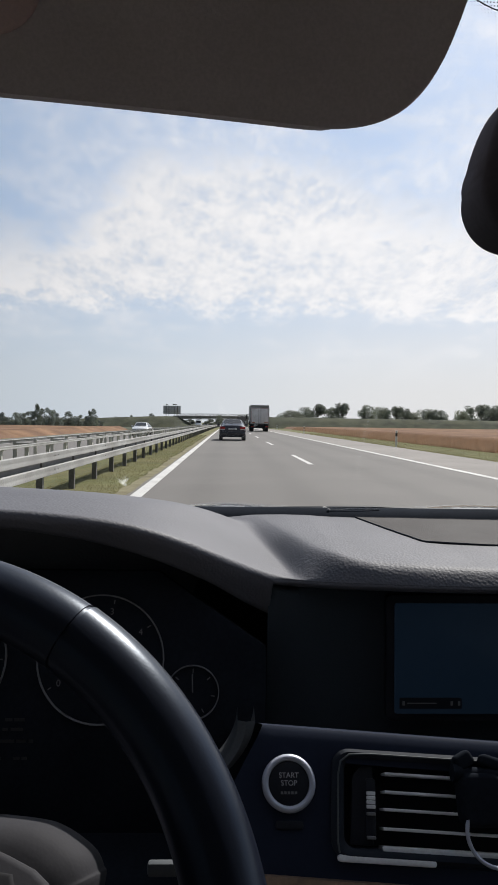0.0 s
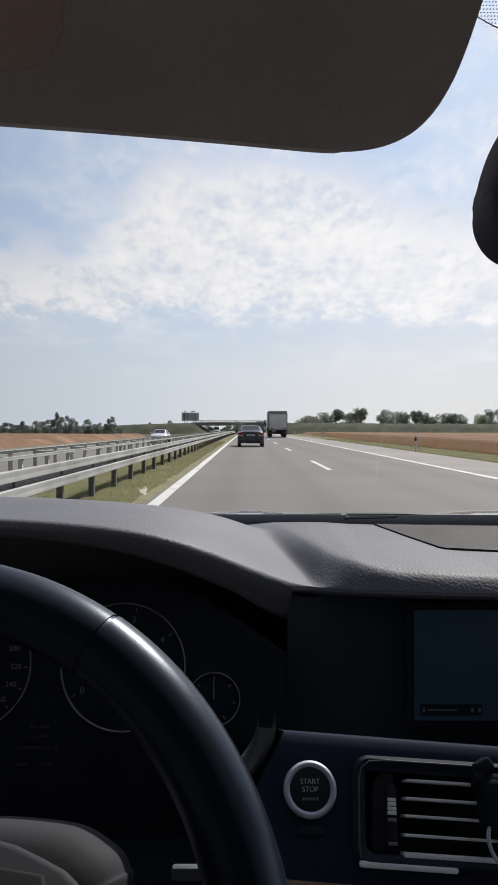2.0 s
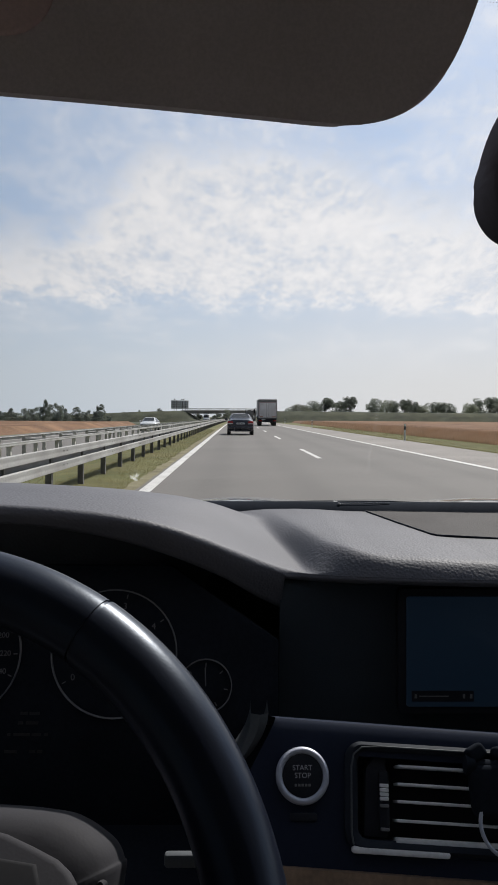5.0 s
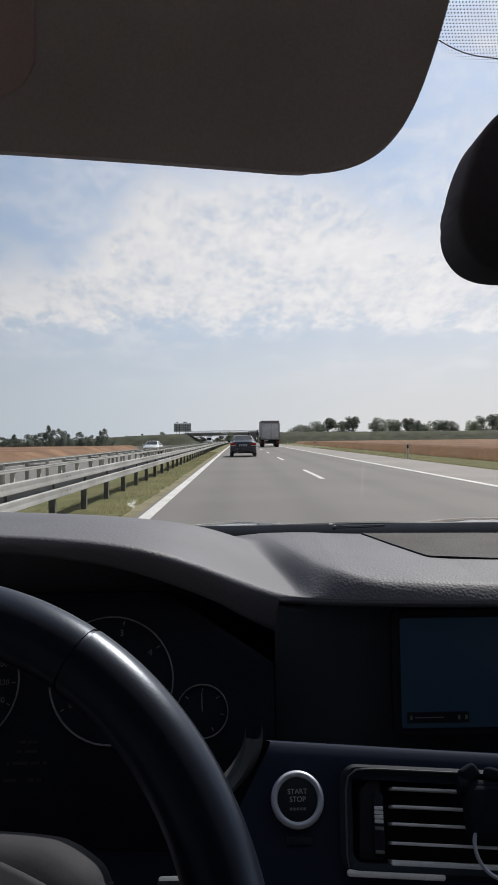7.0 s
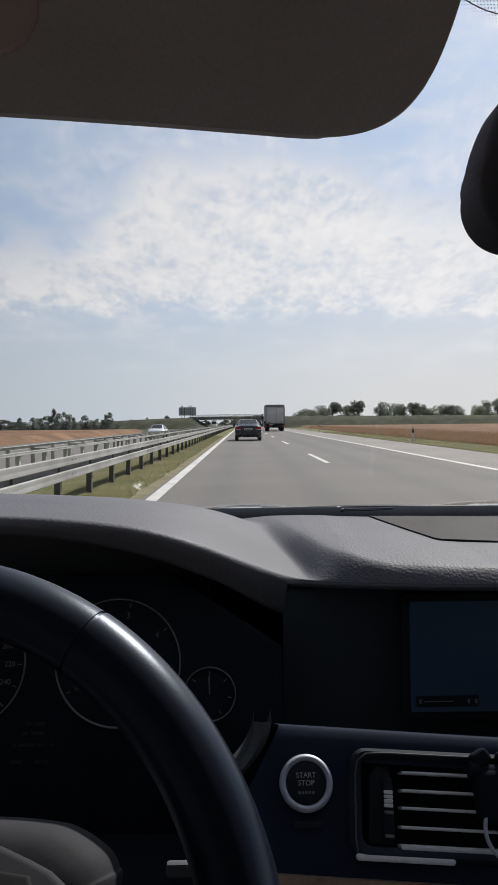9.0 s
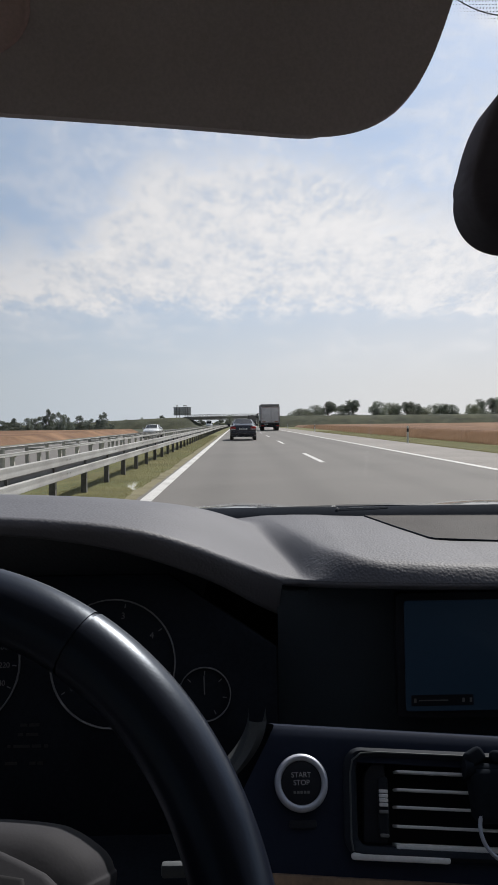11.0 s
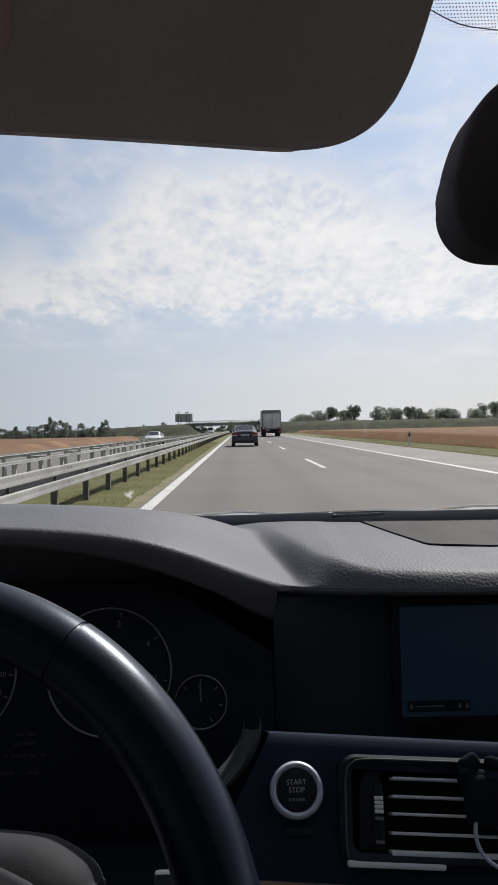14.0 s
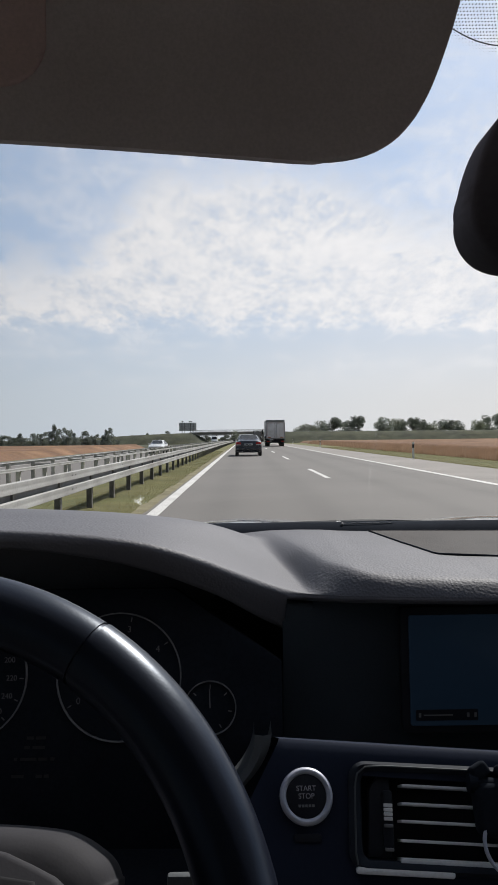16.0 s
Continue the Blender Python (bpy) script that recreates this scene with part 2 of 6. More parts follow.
POST = surf("weathered_steel_post", (0.12, 0.115, 0.105), 0.7, 0.4, var=0.25, size=0.2, fine=0.02, per_object=0.25)
CONCRETE = surf("bridge_concrete", (0.30, 0.295, 0.28), 0.9, var=0.18, size=3.0, fine=0.1, bump=0.3, depth=0.01, stain=(0.17, 0.165, 0.16), stain_amount=0.7)
# paler and bluer than foliage: distance haze is mixed into the leaf colour
HAZED_LEAF = surf("leaves", (0.19, 0.21, 0.185), 0.7, var=0.4, size=1.2, fine=0.2, bump=0, stain=(0.10, 0.12, 0.045), stain_amount=0.7, per_object=0.2, spec=0.3)
LEAF_PALE = surf("pale_leaves", (0.22, 0.24, 0.19), 0.7, var=0.4, size=1.2, fine=0.2, bump=0, stain=(0.16, 0.17, 0.08), stain_amount=0.7, per_object=0.2, spec=0.3)
for leafy in (HAZED_LEAF, LEAF_PALE, STALK, BLADE):
    # thin leaves let part of the light through
    nt = leafy.node_tree
    tl, mx = nt.nodes.new("ShaderNodeBsdfTranslucent"), nt.nodes.new("ShaderNodeMixShader")
    pb = nt.nodes["Principled BSDF"]
    nt.links.new(pb.inputs["Base Color"].links[0].from_socket, tl.inputs["Color"])
    mx.inputs[0].default_value = 0.4
    nt.links.new(pb.outputs[0], mx.inputs[1])
    nt.links.new(tl.outputs[0], mx.inputs[2])
    nt.links.new(mx.outputs[0], nt.nodes["Material Output"].inputs[0])
BARK = surf("bark", (0.10, 0.08, 0.06), 0.95, var=0.3, size=0.3, fine=0.04, bump=0.5, depth=0.01)
DASH = grained("dashboard_soft_plastic", (0.101, 0.101, 0.113), 0.62, 0.0027, 0.45, spec=0.32)
MATT = surf("matt_black_rubber", (0.016, 0.019, 0.025), 0.95, var=0.2, size=0.1, fine=0.004, bump=0.1, depth=0.0005, spec=0.02)
MIRRORBLACK = surf("mirror_shell_plastic", (0.065, 0.062, 0.070), 0.9, var=0.1, size=0.1, fine=0.003, bump=0.1, depth=0.0004, spec=0.03)
DASH_DARK = surf("dark_trim_plastic", (0.034, 0.044, 0.054), 0.7, var=0.12, size=0.1, fine=0.002, bump=0.1, depth=0.0004, spec=0.25)
PIANO = surf("satin_dark_blue_trim", (0.019, 0.025, 0.043), 0.50, var=0.08, size=0.2, fine=0.004, bump=0.02, depth=0.0003, spec=0.10)
BLACK = surf("black_plastic", (0.017, 0.019, 0.025), 0.55, var=0.15, size=0.05, fine=0.002, bump=0.08, depth=0.0003, spec=0.2)
# blue in base and specular tint stands in for sky reflected on the leather
RIMLEATHER = grained("sky_tinted_black_leather", (0.0065, 0.0085, 0.0165), 0.33, 0.0014, 0.03, spec=0.5)
RIMLEATHER.node_tree.nodes["Principled BSDF"].inputs["Specular Tint"].default_value = (0.72, 0.84, 1.0, 1)
HUBSKIN = grained("grey_hub_plastic", (0.030, 0.0295, 0.034), 0.75, 0.0013, 0.05, spec=0.2)
HUBDARK = surf("dark_hub_panel", (0.020, 0.020, 0.022), 0.8, var=0.1, size=0.05, fine=0.002, bump=0.05, depth=0.0003, spec=0.1)
SILVER = surf("silver_edge", (0.90, 0.90, 0.90), 0.40, 0.15, var=0.1, size=0.05, fine=0.003, bump=0.02, depth=0.0002)
WOOD = surf("brown_wood_trim", (0.28, 0.185, 0.12), 0.35, var=0.25, size=0.05, fine=0.004, bump=0.03, depth=0.0003, stain=(0.14, 0.08, 0.045), stain_amount=0.7, coat=0.5)
FABRIC = surf("brown_visor_fabric", (0.62, 0.54, 0.54), 0.95, var=0.10, size=0.10, fine=0.0015, bump=0.3, depth=0.0004, spec=0.2)
FLAP = surf("reddish_visor_flap", (0.66, 0.49, 0.47), 0.95, var=0.10, size=0.10, fine=0.0015, bump=0.3, depth=0.0004, spec=0.2)
# unseen linings, their tones raised to bounce light into the cabin
HEADLINER = surf("grey_headliner_cloth", (0.55, 0.53, 0.51), 0.95, var=0.1, size=0.2, fine=0.002, bump=0.2, depth=0.0005, spec=0.2)
CABIN = surf("black_cabin_lining", (0.11, 0.107, 0.11), 0.8, var=0.15, size=0.2, fine=0.003, bump=0.2, depth=0.0006)
SCREEN = surf("dark_blue_display_glass", (0.018, 0.034, 0.055), 0.3, var=0.06, size=0.1, fine=0.01, bump=0, spec=0.3)
SCREEN.node_tree.nodes["Principled BSDF"].inputs["Emission Color"].default_value = (0.24, 0.52, 1.0, 1)
SCREEN.node_tree.nodes["Principled BSDF"].inputs["Emission Strength"].default_value = 0.0062
PALE = surf("pale_print", (0.60, 0.60, 0.60), 0.6, var=0.05, size=0.02, fine=0.002, bump=0)
DIM = surf("dim_print", (0.16, 0.16, 0.165), 0.6, var=0.1, size=0.02, fine=0.002, bump=0)
GRILLE = surf("speaker_mesh", (0.034, 0.029, 0.027), 0.85, 0.0, var=0.1, size=0.05, fine=0.0016, bump=0.7, depth=0.0008)
WINDSCREEN = clear_glass("windscreen_glass", (0.985, 0.99, 0.99), 0.025)
# rear glass out of view, darkened to hold back light from behind
REAR_DARKENED = clear_glass("darkened_rear_glass", (0.45, 0.47, 0.48), 0.5)
TINTED = clear_glass("side_glass", (0.86, 0.89, 0.88), 0.5)
BODY_BLACK = surf("black_car_paint", (0.012, 0.013, 0.017), 0.25, var=0.06, size=0.4, fine=0.01, bump=0, coat=0.8)
# darker than the galvanised beams: shade on the rail's back beam is in the colour
DARKENED_STEEL = surf("darkened_steel", (0.17, 0.17, 0.17), 0.7, 0.3, var=0.2, size=0.6, fine=0.03)
RINGSILVER = surf("satin_silver", (0.52, 0.54, 0.62), 0.42, 0.35, var=0.05, size=0.05, fine=0.003, bump=0)
BUTTONPRINT = surf("button_print", (0.42, 0.42, 0.45), 0.6, var=0.1, size=0.02, fine=0.002, bump=0)
DIALPRINT = surf("dial_print", (0.15, 0.15, 0.16), 0.6, var=0.1, size=0.02, fine=0.002, bump=0)
VENTPLASTIC = surf("vent_plastic", (0.018, 0.022, 0.030), 0.7, var=0.1, size=0.05, fine=0.002, bump=0.05, depth=0.0003, spec=0.15)
SANDY = surf("sandy_gravel", (0.175, 0.155, 0.095), 0.95, var=0.25, size=0.6, fine=0.03, bump=0.4, depth=0.01, stain=(0.20, 0.18, 0.10), stain_amount=0.8, spec=0.2)
POSTPALE = surf("pale_steel_post", (0.45, 0.44, 0.42), 0.75, 0.1, var=0.2, size=0.2, fine=0.02, per_object=0.2)
RINGDIM = surf("dim_ring", (0.21, 0.21, 0.22), 0.5, 0.2, var=0.05, size=0.05, fine=0.003, bump=0)
SLAT = surf("slat_grey", (0.86, 0.86, 0.88), 0.45, 0.2, var=0.05, size=0.05, fine=0.003, bump=0)
FRAMEPLASTIC = surf("mid_grey_plastic", (0.085, 0.092, 0.098), 0.6, var=0.1, size=0.05, fine=0.002, bump=0.1, depth=0.0003, spec=0.2)


# ---- mesh helpers ----
def link_mesh(name, bm, material, parent=None, label="", smooth=40):
    me = bpy.data.meshes.new(name)
    bmesh.ops.recalc_face_normals(bm, faces=bm.faces)
    if smooth:
        lim = radians(smooth)
        for fc in bm.faces:
            fc.smooth = True
        for e in bm.edges:
            e.smooth = len(e.link_faces) == 2 and e.calc_face_angle(4.0) < lim
    bm.to_mesh(me)
    bm.free()
    me.materials.append(material)
    ob = new(name, me)
    if parent:
        ob.parent = parent
    if label:
        ob["label"] = label
    return ob


def part(name, bm, material, parent, label="", smooth=40):
    return link_mesh(name, bm, material, parent, label, smooth)


def thing(name, label, category, group="", kind="", at=(0, 0, 0), rz=0):
    e = new(name)
    e.empty_display_size = 0.1
    e.matrix_basis = pose(*at, 0, 0, rz)
    return tagged(e, label, category, group, kind)


def box(bm, x0, x1, y0, y1, z0, z1, bevel=0.0, seg=2, m=None):
    r = bmesh.ops.create_cube(bm, size=1.0)
    vs = r["verts"]
    for v in vs:
        v.co = Vector(((x0 + x1) / 2 + v.co.x * (x1 - x0), (y0 + y1) / 2 + v.co.y * (y1 - y0), (z0 + z1) / 2 + v.co.z * (z1 - z0)))
    if m is not None:
        bmesh.ops.transform(bm, matrix=m, verts=vs)
    if bevel:
        es = list({e for v in vs for e in v.link_edges})
        bmesh.ops.bevel(bm, geom=es, offset=bevel, segments=seg, profile=0.5, affect="EDGES")
    return bm


def cyl(bm, p, q, r0, r1=None, seg=16, caps=True):
    p, q = Vector(p), Vector(q)
    d = q - p
    m = Matrix.Translation((p + q) / 2) @ d.to_track_quat("Z", "Y").to_matrix().to_4x4()
    bmesh.ops.create_cone(bm, cap_ends=caps, segments=seg, radius1=r0, radius2=r0 if r1 is None else r1, depth=d.length, matrix=m)
    return bm


def loft(bm, rings, closed=False, caps=False):
    """Faces between rows of points."""
    rows = [[bm.verts.new(p) for p in ring] for ring in rings]
    n = len(rows[0])
    for a, b in zip(rows, rows[1:]):
        for i in range(n if closed else n - 1):
            j = (i + 1) % n
            try:
                bm.faces.new((a[i], a[j], b[j], b[i]))
            except ValueError:
                pass
    if caps and closed:
        bm.faces.new(rows[0])
        bm.faces.new(rows[-1])
    return bm


def tube(bm, pts, r, seg=8, closed=False):
    """A round bar along points."""
    pts = [Vector(p) for p in pts]
    n = len(pts)
    rings = []
    for i, p in enumerate(pts):
        a = pts[(i - 1) % n] if closed or i else p
        b = pts[(i + 1) % n] if closed or i < n - 1 else p
        d = (b - a).normalized()
        side = d.cross(Vector((0, 0, 1)))
        side = side.normalized() if side.length > 1e-3 else Vector((1, 0, 0))
        u = side.cross(d)
        rings.append([p + r * (math.cos(t) * side + math.sin(t) * u) for t in [2 * math.pi * k / seg for k in range(seg)]])
    if closed:
        rings.append(rings[0])
    loft(bm, rings, closed=True, caps=not closed)
    bmesh.ops.remove_doubles(bm, verts=bm.verts, dist=1e-6)
    return bm


def rounded(w, h, r, n=6):
    """A rounded rectangle's outline round the origin, in 2D."""
    out = []
    for cx, cy, a0 in ((w / 2 - r, h / 2 - r, 0), (-w / 2 + r, h / 2 - r, 90), (-w / 2 + r, -h / 2 + r, 180), (w / 2 - r, -h / 2 + r, 270)):
        for k in range(n + 1):
            a = radians(a0 + 90 * k / n)
            out.append((cx + r * math.cos(a), cy + r * math.sin(a)))
    return out


def smooth_loop(pts, n=5, closed=True):
    """More points along a smooth curve through the given outline."""
    m, out = len(pts), []
    for i in range(m if closed else m - 1):
        p = [Vector((*pts[j % m if closed else min(max(j, 0), m - 1)], 0)) for j in (i - 1, i, i + 1, i + 2)]
        for k in range(n):
            t = k / n
            q = 0.5 * (2 * p[1] + (p[2] - p[0]) * t + (2 * p[0] - 5 * p[1] + 4 * p[2] - p[3]) * t * t + (3 * p[1] - p[0] - 3 * p[2] + p[3]) * t ** 3)
            out.append((q.x, q.y))
    if not closed:
        out.append(tuple(pts[-1]))
    return out


def rounded_line(pts, times=3):
    """An open line with its corners cut, again and again, until it runs smoothly."""
    for _ in range(times):
        out = [pts[0]]
        for (ax, ay), (bx, by) in zip(pts, pts[1:]):
            out += [(ax * 0.75 + bx * 0.25, ay * 0.75 + by * 0.25), (ax * 0.25 + bx * 0.75, ay * 0.25 + by * 0.75)]
        pts = out + [pts[-1]]
    return pts


def slab(bm, outline, thick, m, bevel=0.0, seg=2):
    """A plate with the given 2D outline, from -thick to 0 along the local z, laid by m."""
    top = [bm.verts.new(m @ Vector((x, y, 0))) for x, y in outline]
    f = bm.faces.new(top)
    r = bmesh.ops.extrude_face_region(bm, geom=[f])
    vs = [g for g in r["geom"] if isinstance(g, bmesh.types.BMVert)]
    off = (m.to_3x3() @ Vector((0, 0, -thick)))
    for v in vs:
        v.co += off
    if bevel:
        allv = set(top) | set(vs)
        es = [e for e in bm.edges if e.verts[0] in allv and e.verts[1] in allv and (e.verts[0] in set(top)) == (e.verts[1] in set(top))]
        bmesh.ops.bevel(bm, geom=es, offset=bevel, segments=seg, profile=0.5, affect="EDGES")
    return bm


def lerp_table(x, table):
    """Smooth reading of a small table of (x, value)."""
    if x <= table[0][0]:
        return table[0][1]
    for (a, u), (b, v) in zip(table, table[1:]):
        if x <= b:
            t = (x - a) / (b - a)
            return u + (v - u) * t
    return table[-1][1]


def sstep(x, a, b):
    t = min(1.0, max(0.0, (x - a) / (b - a)))
    return t * t * (3 - 2 * t)


def lettering(name, text, size, m, material, parent, depth=0.0004):
    """Words as a mesh, laid by m (local x along the line, local z out of the surface)."""
    cu = bpy.data.curves.new(name, "FONT")
    cu.body, cu.size, cu.extrude, cu.align_x, cu.align_y = text, size, depth, "CENTER", "CENTER"
    tmp = new("tmp_words", cu)
    dg = bpy.context.evaluated_depsgraph_get()
    me = bpy.data.meshes.new_from_object(tmp.evaluated_get(dg))
    bpy.data.objects.remove(tmp)
    me.transform(m)
    me.materials.clear()
    me.materials.append(material)
    ob = new(name, me)
    ob.parent = parent
    return ob


# ---- the land ----
def gz(y):
    """The road's height: it sinks gently towards the bridge."""
    t = min(1.0, max(0.0, (y - 60.0) / 360.0))
    return -1.6 * t * t


def cross(x):
    """Height across the road: verges, the median's hump, the lower far carriageway."""
    return lerp_table(x, [(-200, -0.75), (-24, -0.70), (-18.5, -0.52), (-17.5, -0.38), (-6.2, -0.38), (-5.6, -0.22), (-4.0, -0.10), (-2.9, 0.06), (-2.0, 0.02), (-1.72, 0.005), (-1.5, -0.03), (9.2, -0.03), (10.5, -0.25), (13, -0.45), (200, -0.5)])


YS = [-60, -30, -15, -5, 0, 5, 10, 15, 20, 25, 30, 40, 50, 60, 80, 100, 120, 140, 160, 180, 200, 230, 260, 290, 320, 350, 380, 420, 480, 560, 700, 1000, 1600, 2600, 4200]
XS = [-4000, -1500, -600, -200, -100, -60, -40, -24, -18.5, -17.5, -12, -6.2, -5.6, -4.8, -4.0, -3.4, -2.9, -2.4, -2.0, -1.7, 3, 9.2, 9.8, 10.5, 11.5, 13, 20, 40, 80, 200, 600, 1500, 4000]
bm = bmesh.new()
loft(bm, [[(x, y, cross(x) + gz(y) - 0.03) for x in XS] for y in YS])
tagged(link_mesh("ground", bm, GRASS, smooth=80), "dry mown grass verge and flat farmland", "ground", kind="structure")


def strip(name, x0, x1, y0, y1, lift, material, label, category="road", z0=None, step=6.0):
    """A band along the road that follows its height."""
    n = max(1, int(min((y1 - y0) / step, 160)))
    bm = bmesh.new()
    rows = []
    for i in range(n + 1):
        y = y0 + (y1 - y0) * (i / n) ** (1.6 if y1 - y0 > 100 else 1)
        za, zb = (cross(x0), cross(x1)) if z0 is None else (z0, z0)
        z = gz(y) + lift
        rows.append([(x0, y, za + z - 0.25), (x0, y, za + z), (x1, y, zb + z), (x1, y, zb + z - 0.25)])
    loft(bm, rows)
    return tagged(link_mesh(name, bm, material, smooth=30), label, category, kind="structure")


bm = bmesh.new()
rng = random.Random(8)
rows = []
for k in range(420):
    y = -6 + 0.45 * k + (0 if k < 200 else 1.2 * (k - 200))
    rows.append([(-1.83 + rng.uniform(-0.09, 0.09), y, gz(y) - 0.05), (-1.81 + rng.uniform(-0.06, 0.06), y, gz(y) + 0.012), (-1.60 + rng.uniform(-0.03, 0.02), y, gz(y) + 0.004)])
loft(bm, rows)
tagged(link_mesh("median_edge", bm, SANDY), "uneven sandy gravel strip between the grass and the edge line", "gravel", kind="structure")
strip("road", -1.78, 6.22, -60, 1500, 0.0, ASPHALT, "grey asphalt motorway carriageway with two lanes", z0=0.0)
strip("hard_shoulder", 6.22, 9.0, -60, 1500, 0.0, SHOULDER, "pale grey hard shoulder of the motorway", z0=0.0)
strip("far_road", -17.4, -6.3, -60, 1500, 0.03, ASPHALT, "grey asphalt carriageway for oncoming traffic", z0=-0.38)


def paint(x, w, y0, y1, z, label):
    n = max(1, int(min((y1 - y0) / 8, 80)))
    bm = bmesh.new()
    loft(bm, [[(x - w / 2, y, gz(y) + z), (x + w / 2, y, gz(y) + z)] for y in [y0 + (y1 - y0) * (k / n) ** (1.6 if n > 20 else 1) for k in range(n + 1)]])
    return tagged(link_mesh("road_marking", bm, LINE), label, "road marking", kind="structure")


paint(-1.44, 0.20, -50, 700, 0.006, "solid white edge line beside the median")
paint(6.13, 0.20, -50, 700, 0.006, "solid white edge line beside the hard shoulder")
paint(-16.2, 0.20, -50, 500, -0.344, "solid white edge line of the far carriageway")
paint(-6.9, 0.20, -50, 500, -0.344, "solid white edge line of the far carriageway")
for k in range(26):
    y0 = 20.8 - 18 * 2 + 18 * k
    paint(2.46, 0.15, y0, y0 + 6.0, 0.006, "white lane dash painted on the asphalt")
for k in range(14):
    y0 = 12 + 18 * k
    paint(-11.2, 0.15, y0, y0 + 6.0, -0.344, "white lane dash on the far carriageway")


bm = bmesh.new()
loft(bm, [[(x, y, cross(x) + gz(y) + 0.03) for x in (-900, -300, -100, -60, -30, -20)] for y in (150, 180, 220, 260, 300, 340, 380, 420, 500, 700, 1200)])
tagged(link_mesh("far_meadow", bm, FARGRASS), "dull green rough meadow beyond the field", "meadow", kind="structure")


# ---- guard rails ----
def beam_rows(x, side, z, y0, y1, step=4.2, tall=0.43):
    prof = [(0.0, -0.155), (0.05, -0.153), (0.078, -0.135), (0.08, -0.075), (0.074, -0.03), (0.072, 0.0), (0.074, 0.03), (0.08, 0.075), (0.078, 0.135), (0.05, 0.153), (0.0, 0.155)]
    rows = []
    y = y0
    while y < y1:
        rows.append([(x + side * u * 0.6, y, z + v * tall + gz(y)) for u, v in prof])
        y += step * (1 if y < 150 else 4)
    return rows


POST_ME = BOLT_ME = None
POST_KINDS = []


def guard_rail(x, side, zs, y0, y1, label, pitch=2.1, post_z=0.60, posts_to=230.0, back=(), pale=False, bolts_to=0.0, tall=0.43):
    global POST_ME, BOLT_ME
    g = thing("guard_rail", label, "guard rail", group="motorway guard rails", at=(0, 0, 0))
    for z in zs:
        bm = bmesh.new()
        loft(bm, beam_rows(x, side, z, y0, y1, tall=tall))
        b = part("beam", bm, GALV, g, "galvanised ribbed steel beam")
        sol = b.modifiers.new("thickness", "SOLIDIFY")
        sol.thickness = 0.006
    # back beams take a darker steel for the shade behind the front beams
    for z in back:
        bm = bmesh.new()
        loft(bm, beam_rows(x - side * 0.10, side, z, y0, y1))
        part("back_beam", bm, DARKENED_STEEL, g, "steel beam on the far face of the posts, coloured dark for shade")
    if POST_ME is None:
        bm = bmesh.new()
        # an open channel section
        for bx in ((-0.05, 0.05, -0.004, 0.004), (-0.05, -0.042, 0.0, 0.085), (0.042, 0.05, 0.0, 0.085)):
            box(bm, bx[0], bx[1], bx[2], bx[3], -1.1, 0.0)
        POST_ME = bpy.data.meshes.new("post")
        bm.to_mesh(POST_ME)
        bm.free()
        POST_ME.materials.append(POST)
        BOLT_ME = bpy.data.meshes.new("bolt")
        bm = bmesh.new()
        box(bm, -0.004, 0.004, -0.020, 0.020, -0.009, 0.009, 0.003)
        bm.to_mesh(BOLT_ME)
        bm.free()
        BOLT_ME.materials.append(POST)
        PALE_ME = POST_ME.copy()
        PALE_ME.materials[0] = POSTPALE
        POST_KINDS.append(PALE_ME)
    y = y0 + 1.4
    while y < bolts_to:
        for z in zs:
            for dy, dz in ((-0.10, 0.012), (0.10, 0.012)):
                o = new("bolt", BOLT_ME)
                o.parent = g
                o.location = (x + side * 0.0475, y + dy, z + dz + gz(y))
        y += 4.2
    y = y0 + 0.9
    while y < posts_to:
        p = new("post", POST_KINDS[0] if pale else POST_ME)
        p.parent = g
        p.location = (x - side * 0.03, y, gz(y) + post_z)
        p.rotation_euler = (0, 0, radians(90 if side > 0 else -90))
        y += pitch
    return g


guard_rail(-2.6, 1, (0.455, 0.6625), -7.40, 520, "galvanised double-beam steel guard rail along the grassy median", post_z=0.70, back=(0.56,), bolts_to=42.0)
guard_rail(-4.9, 1, (0.56,), -8.2, 520, "slim pale steel guard rail in the middle of the median", post_z=0.57, pale=True, tall=0.25)
far_rail = guard_rail(-5.95, -1, (0.58,), -8.2, 520, "galvanised guard rail beside the oncoming lanes", post_z=0.60, pale=True, tall=0.30)
SPACER_ME = bpy.data.meshes.new("spacer")
bm = bmesh.new()
box(bm, -5.93, -4.88, -0.045, 0.045, 0.50, 0.56, 0.008, 1)
bm.to_mesh(SPACER_ME)
bm.free()
SPACER_ME.materials.append(POSTPALE)
for k in range(28):
    o = new("spacer", SPACER_ME)
    o.parent = far_rail
    o.location = (0, -5.2 + 4.2 * k, gz(-5.2 + 4.2 * k))
guard_rail(9.4, -1, (0.52,), 372, 520, "single-beam guard rail under the bridge", post_z=0.60, posts_to=470)


# ---- the car that the camera rides in ----
car = thing("car", "black saloon car with a dark grey interior on the fast lane", "car", at=(0, 0, 0))
car.matrix_basis = RIDE
CX = 0.30  # the car's centre line

# dashboard top: a plain pad with a sloping front roll, and the hood over the instruments that meets it in a soft valley
ROLL_TOP = [(0.040, 1.030), (0.052, 1.0), (0.0655, 0.93), (0.0775, 0.866), (0.0875, 0.815), (0.0966, 0.775), (0.1198, 0.735), (0.1461, 0.714), (0.1828, 0.708), (0.2521, 0.705), (1.3, 0.702)]
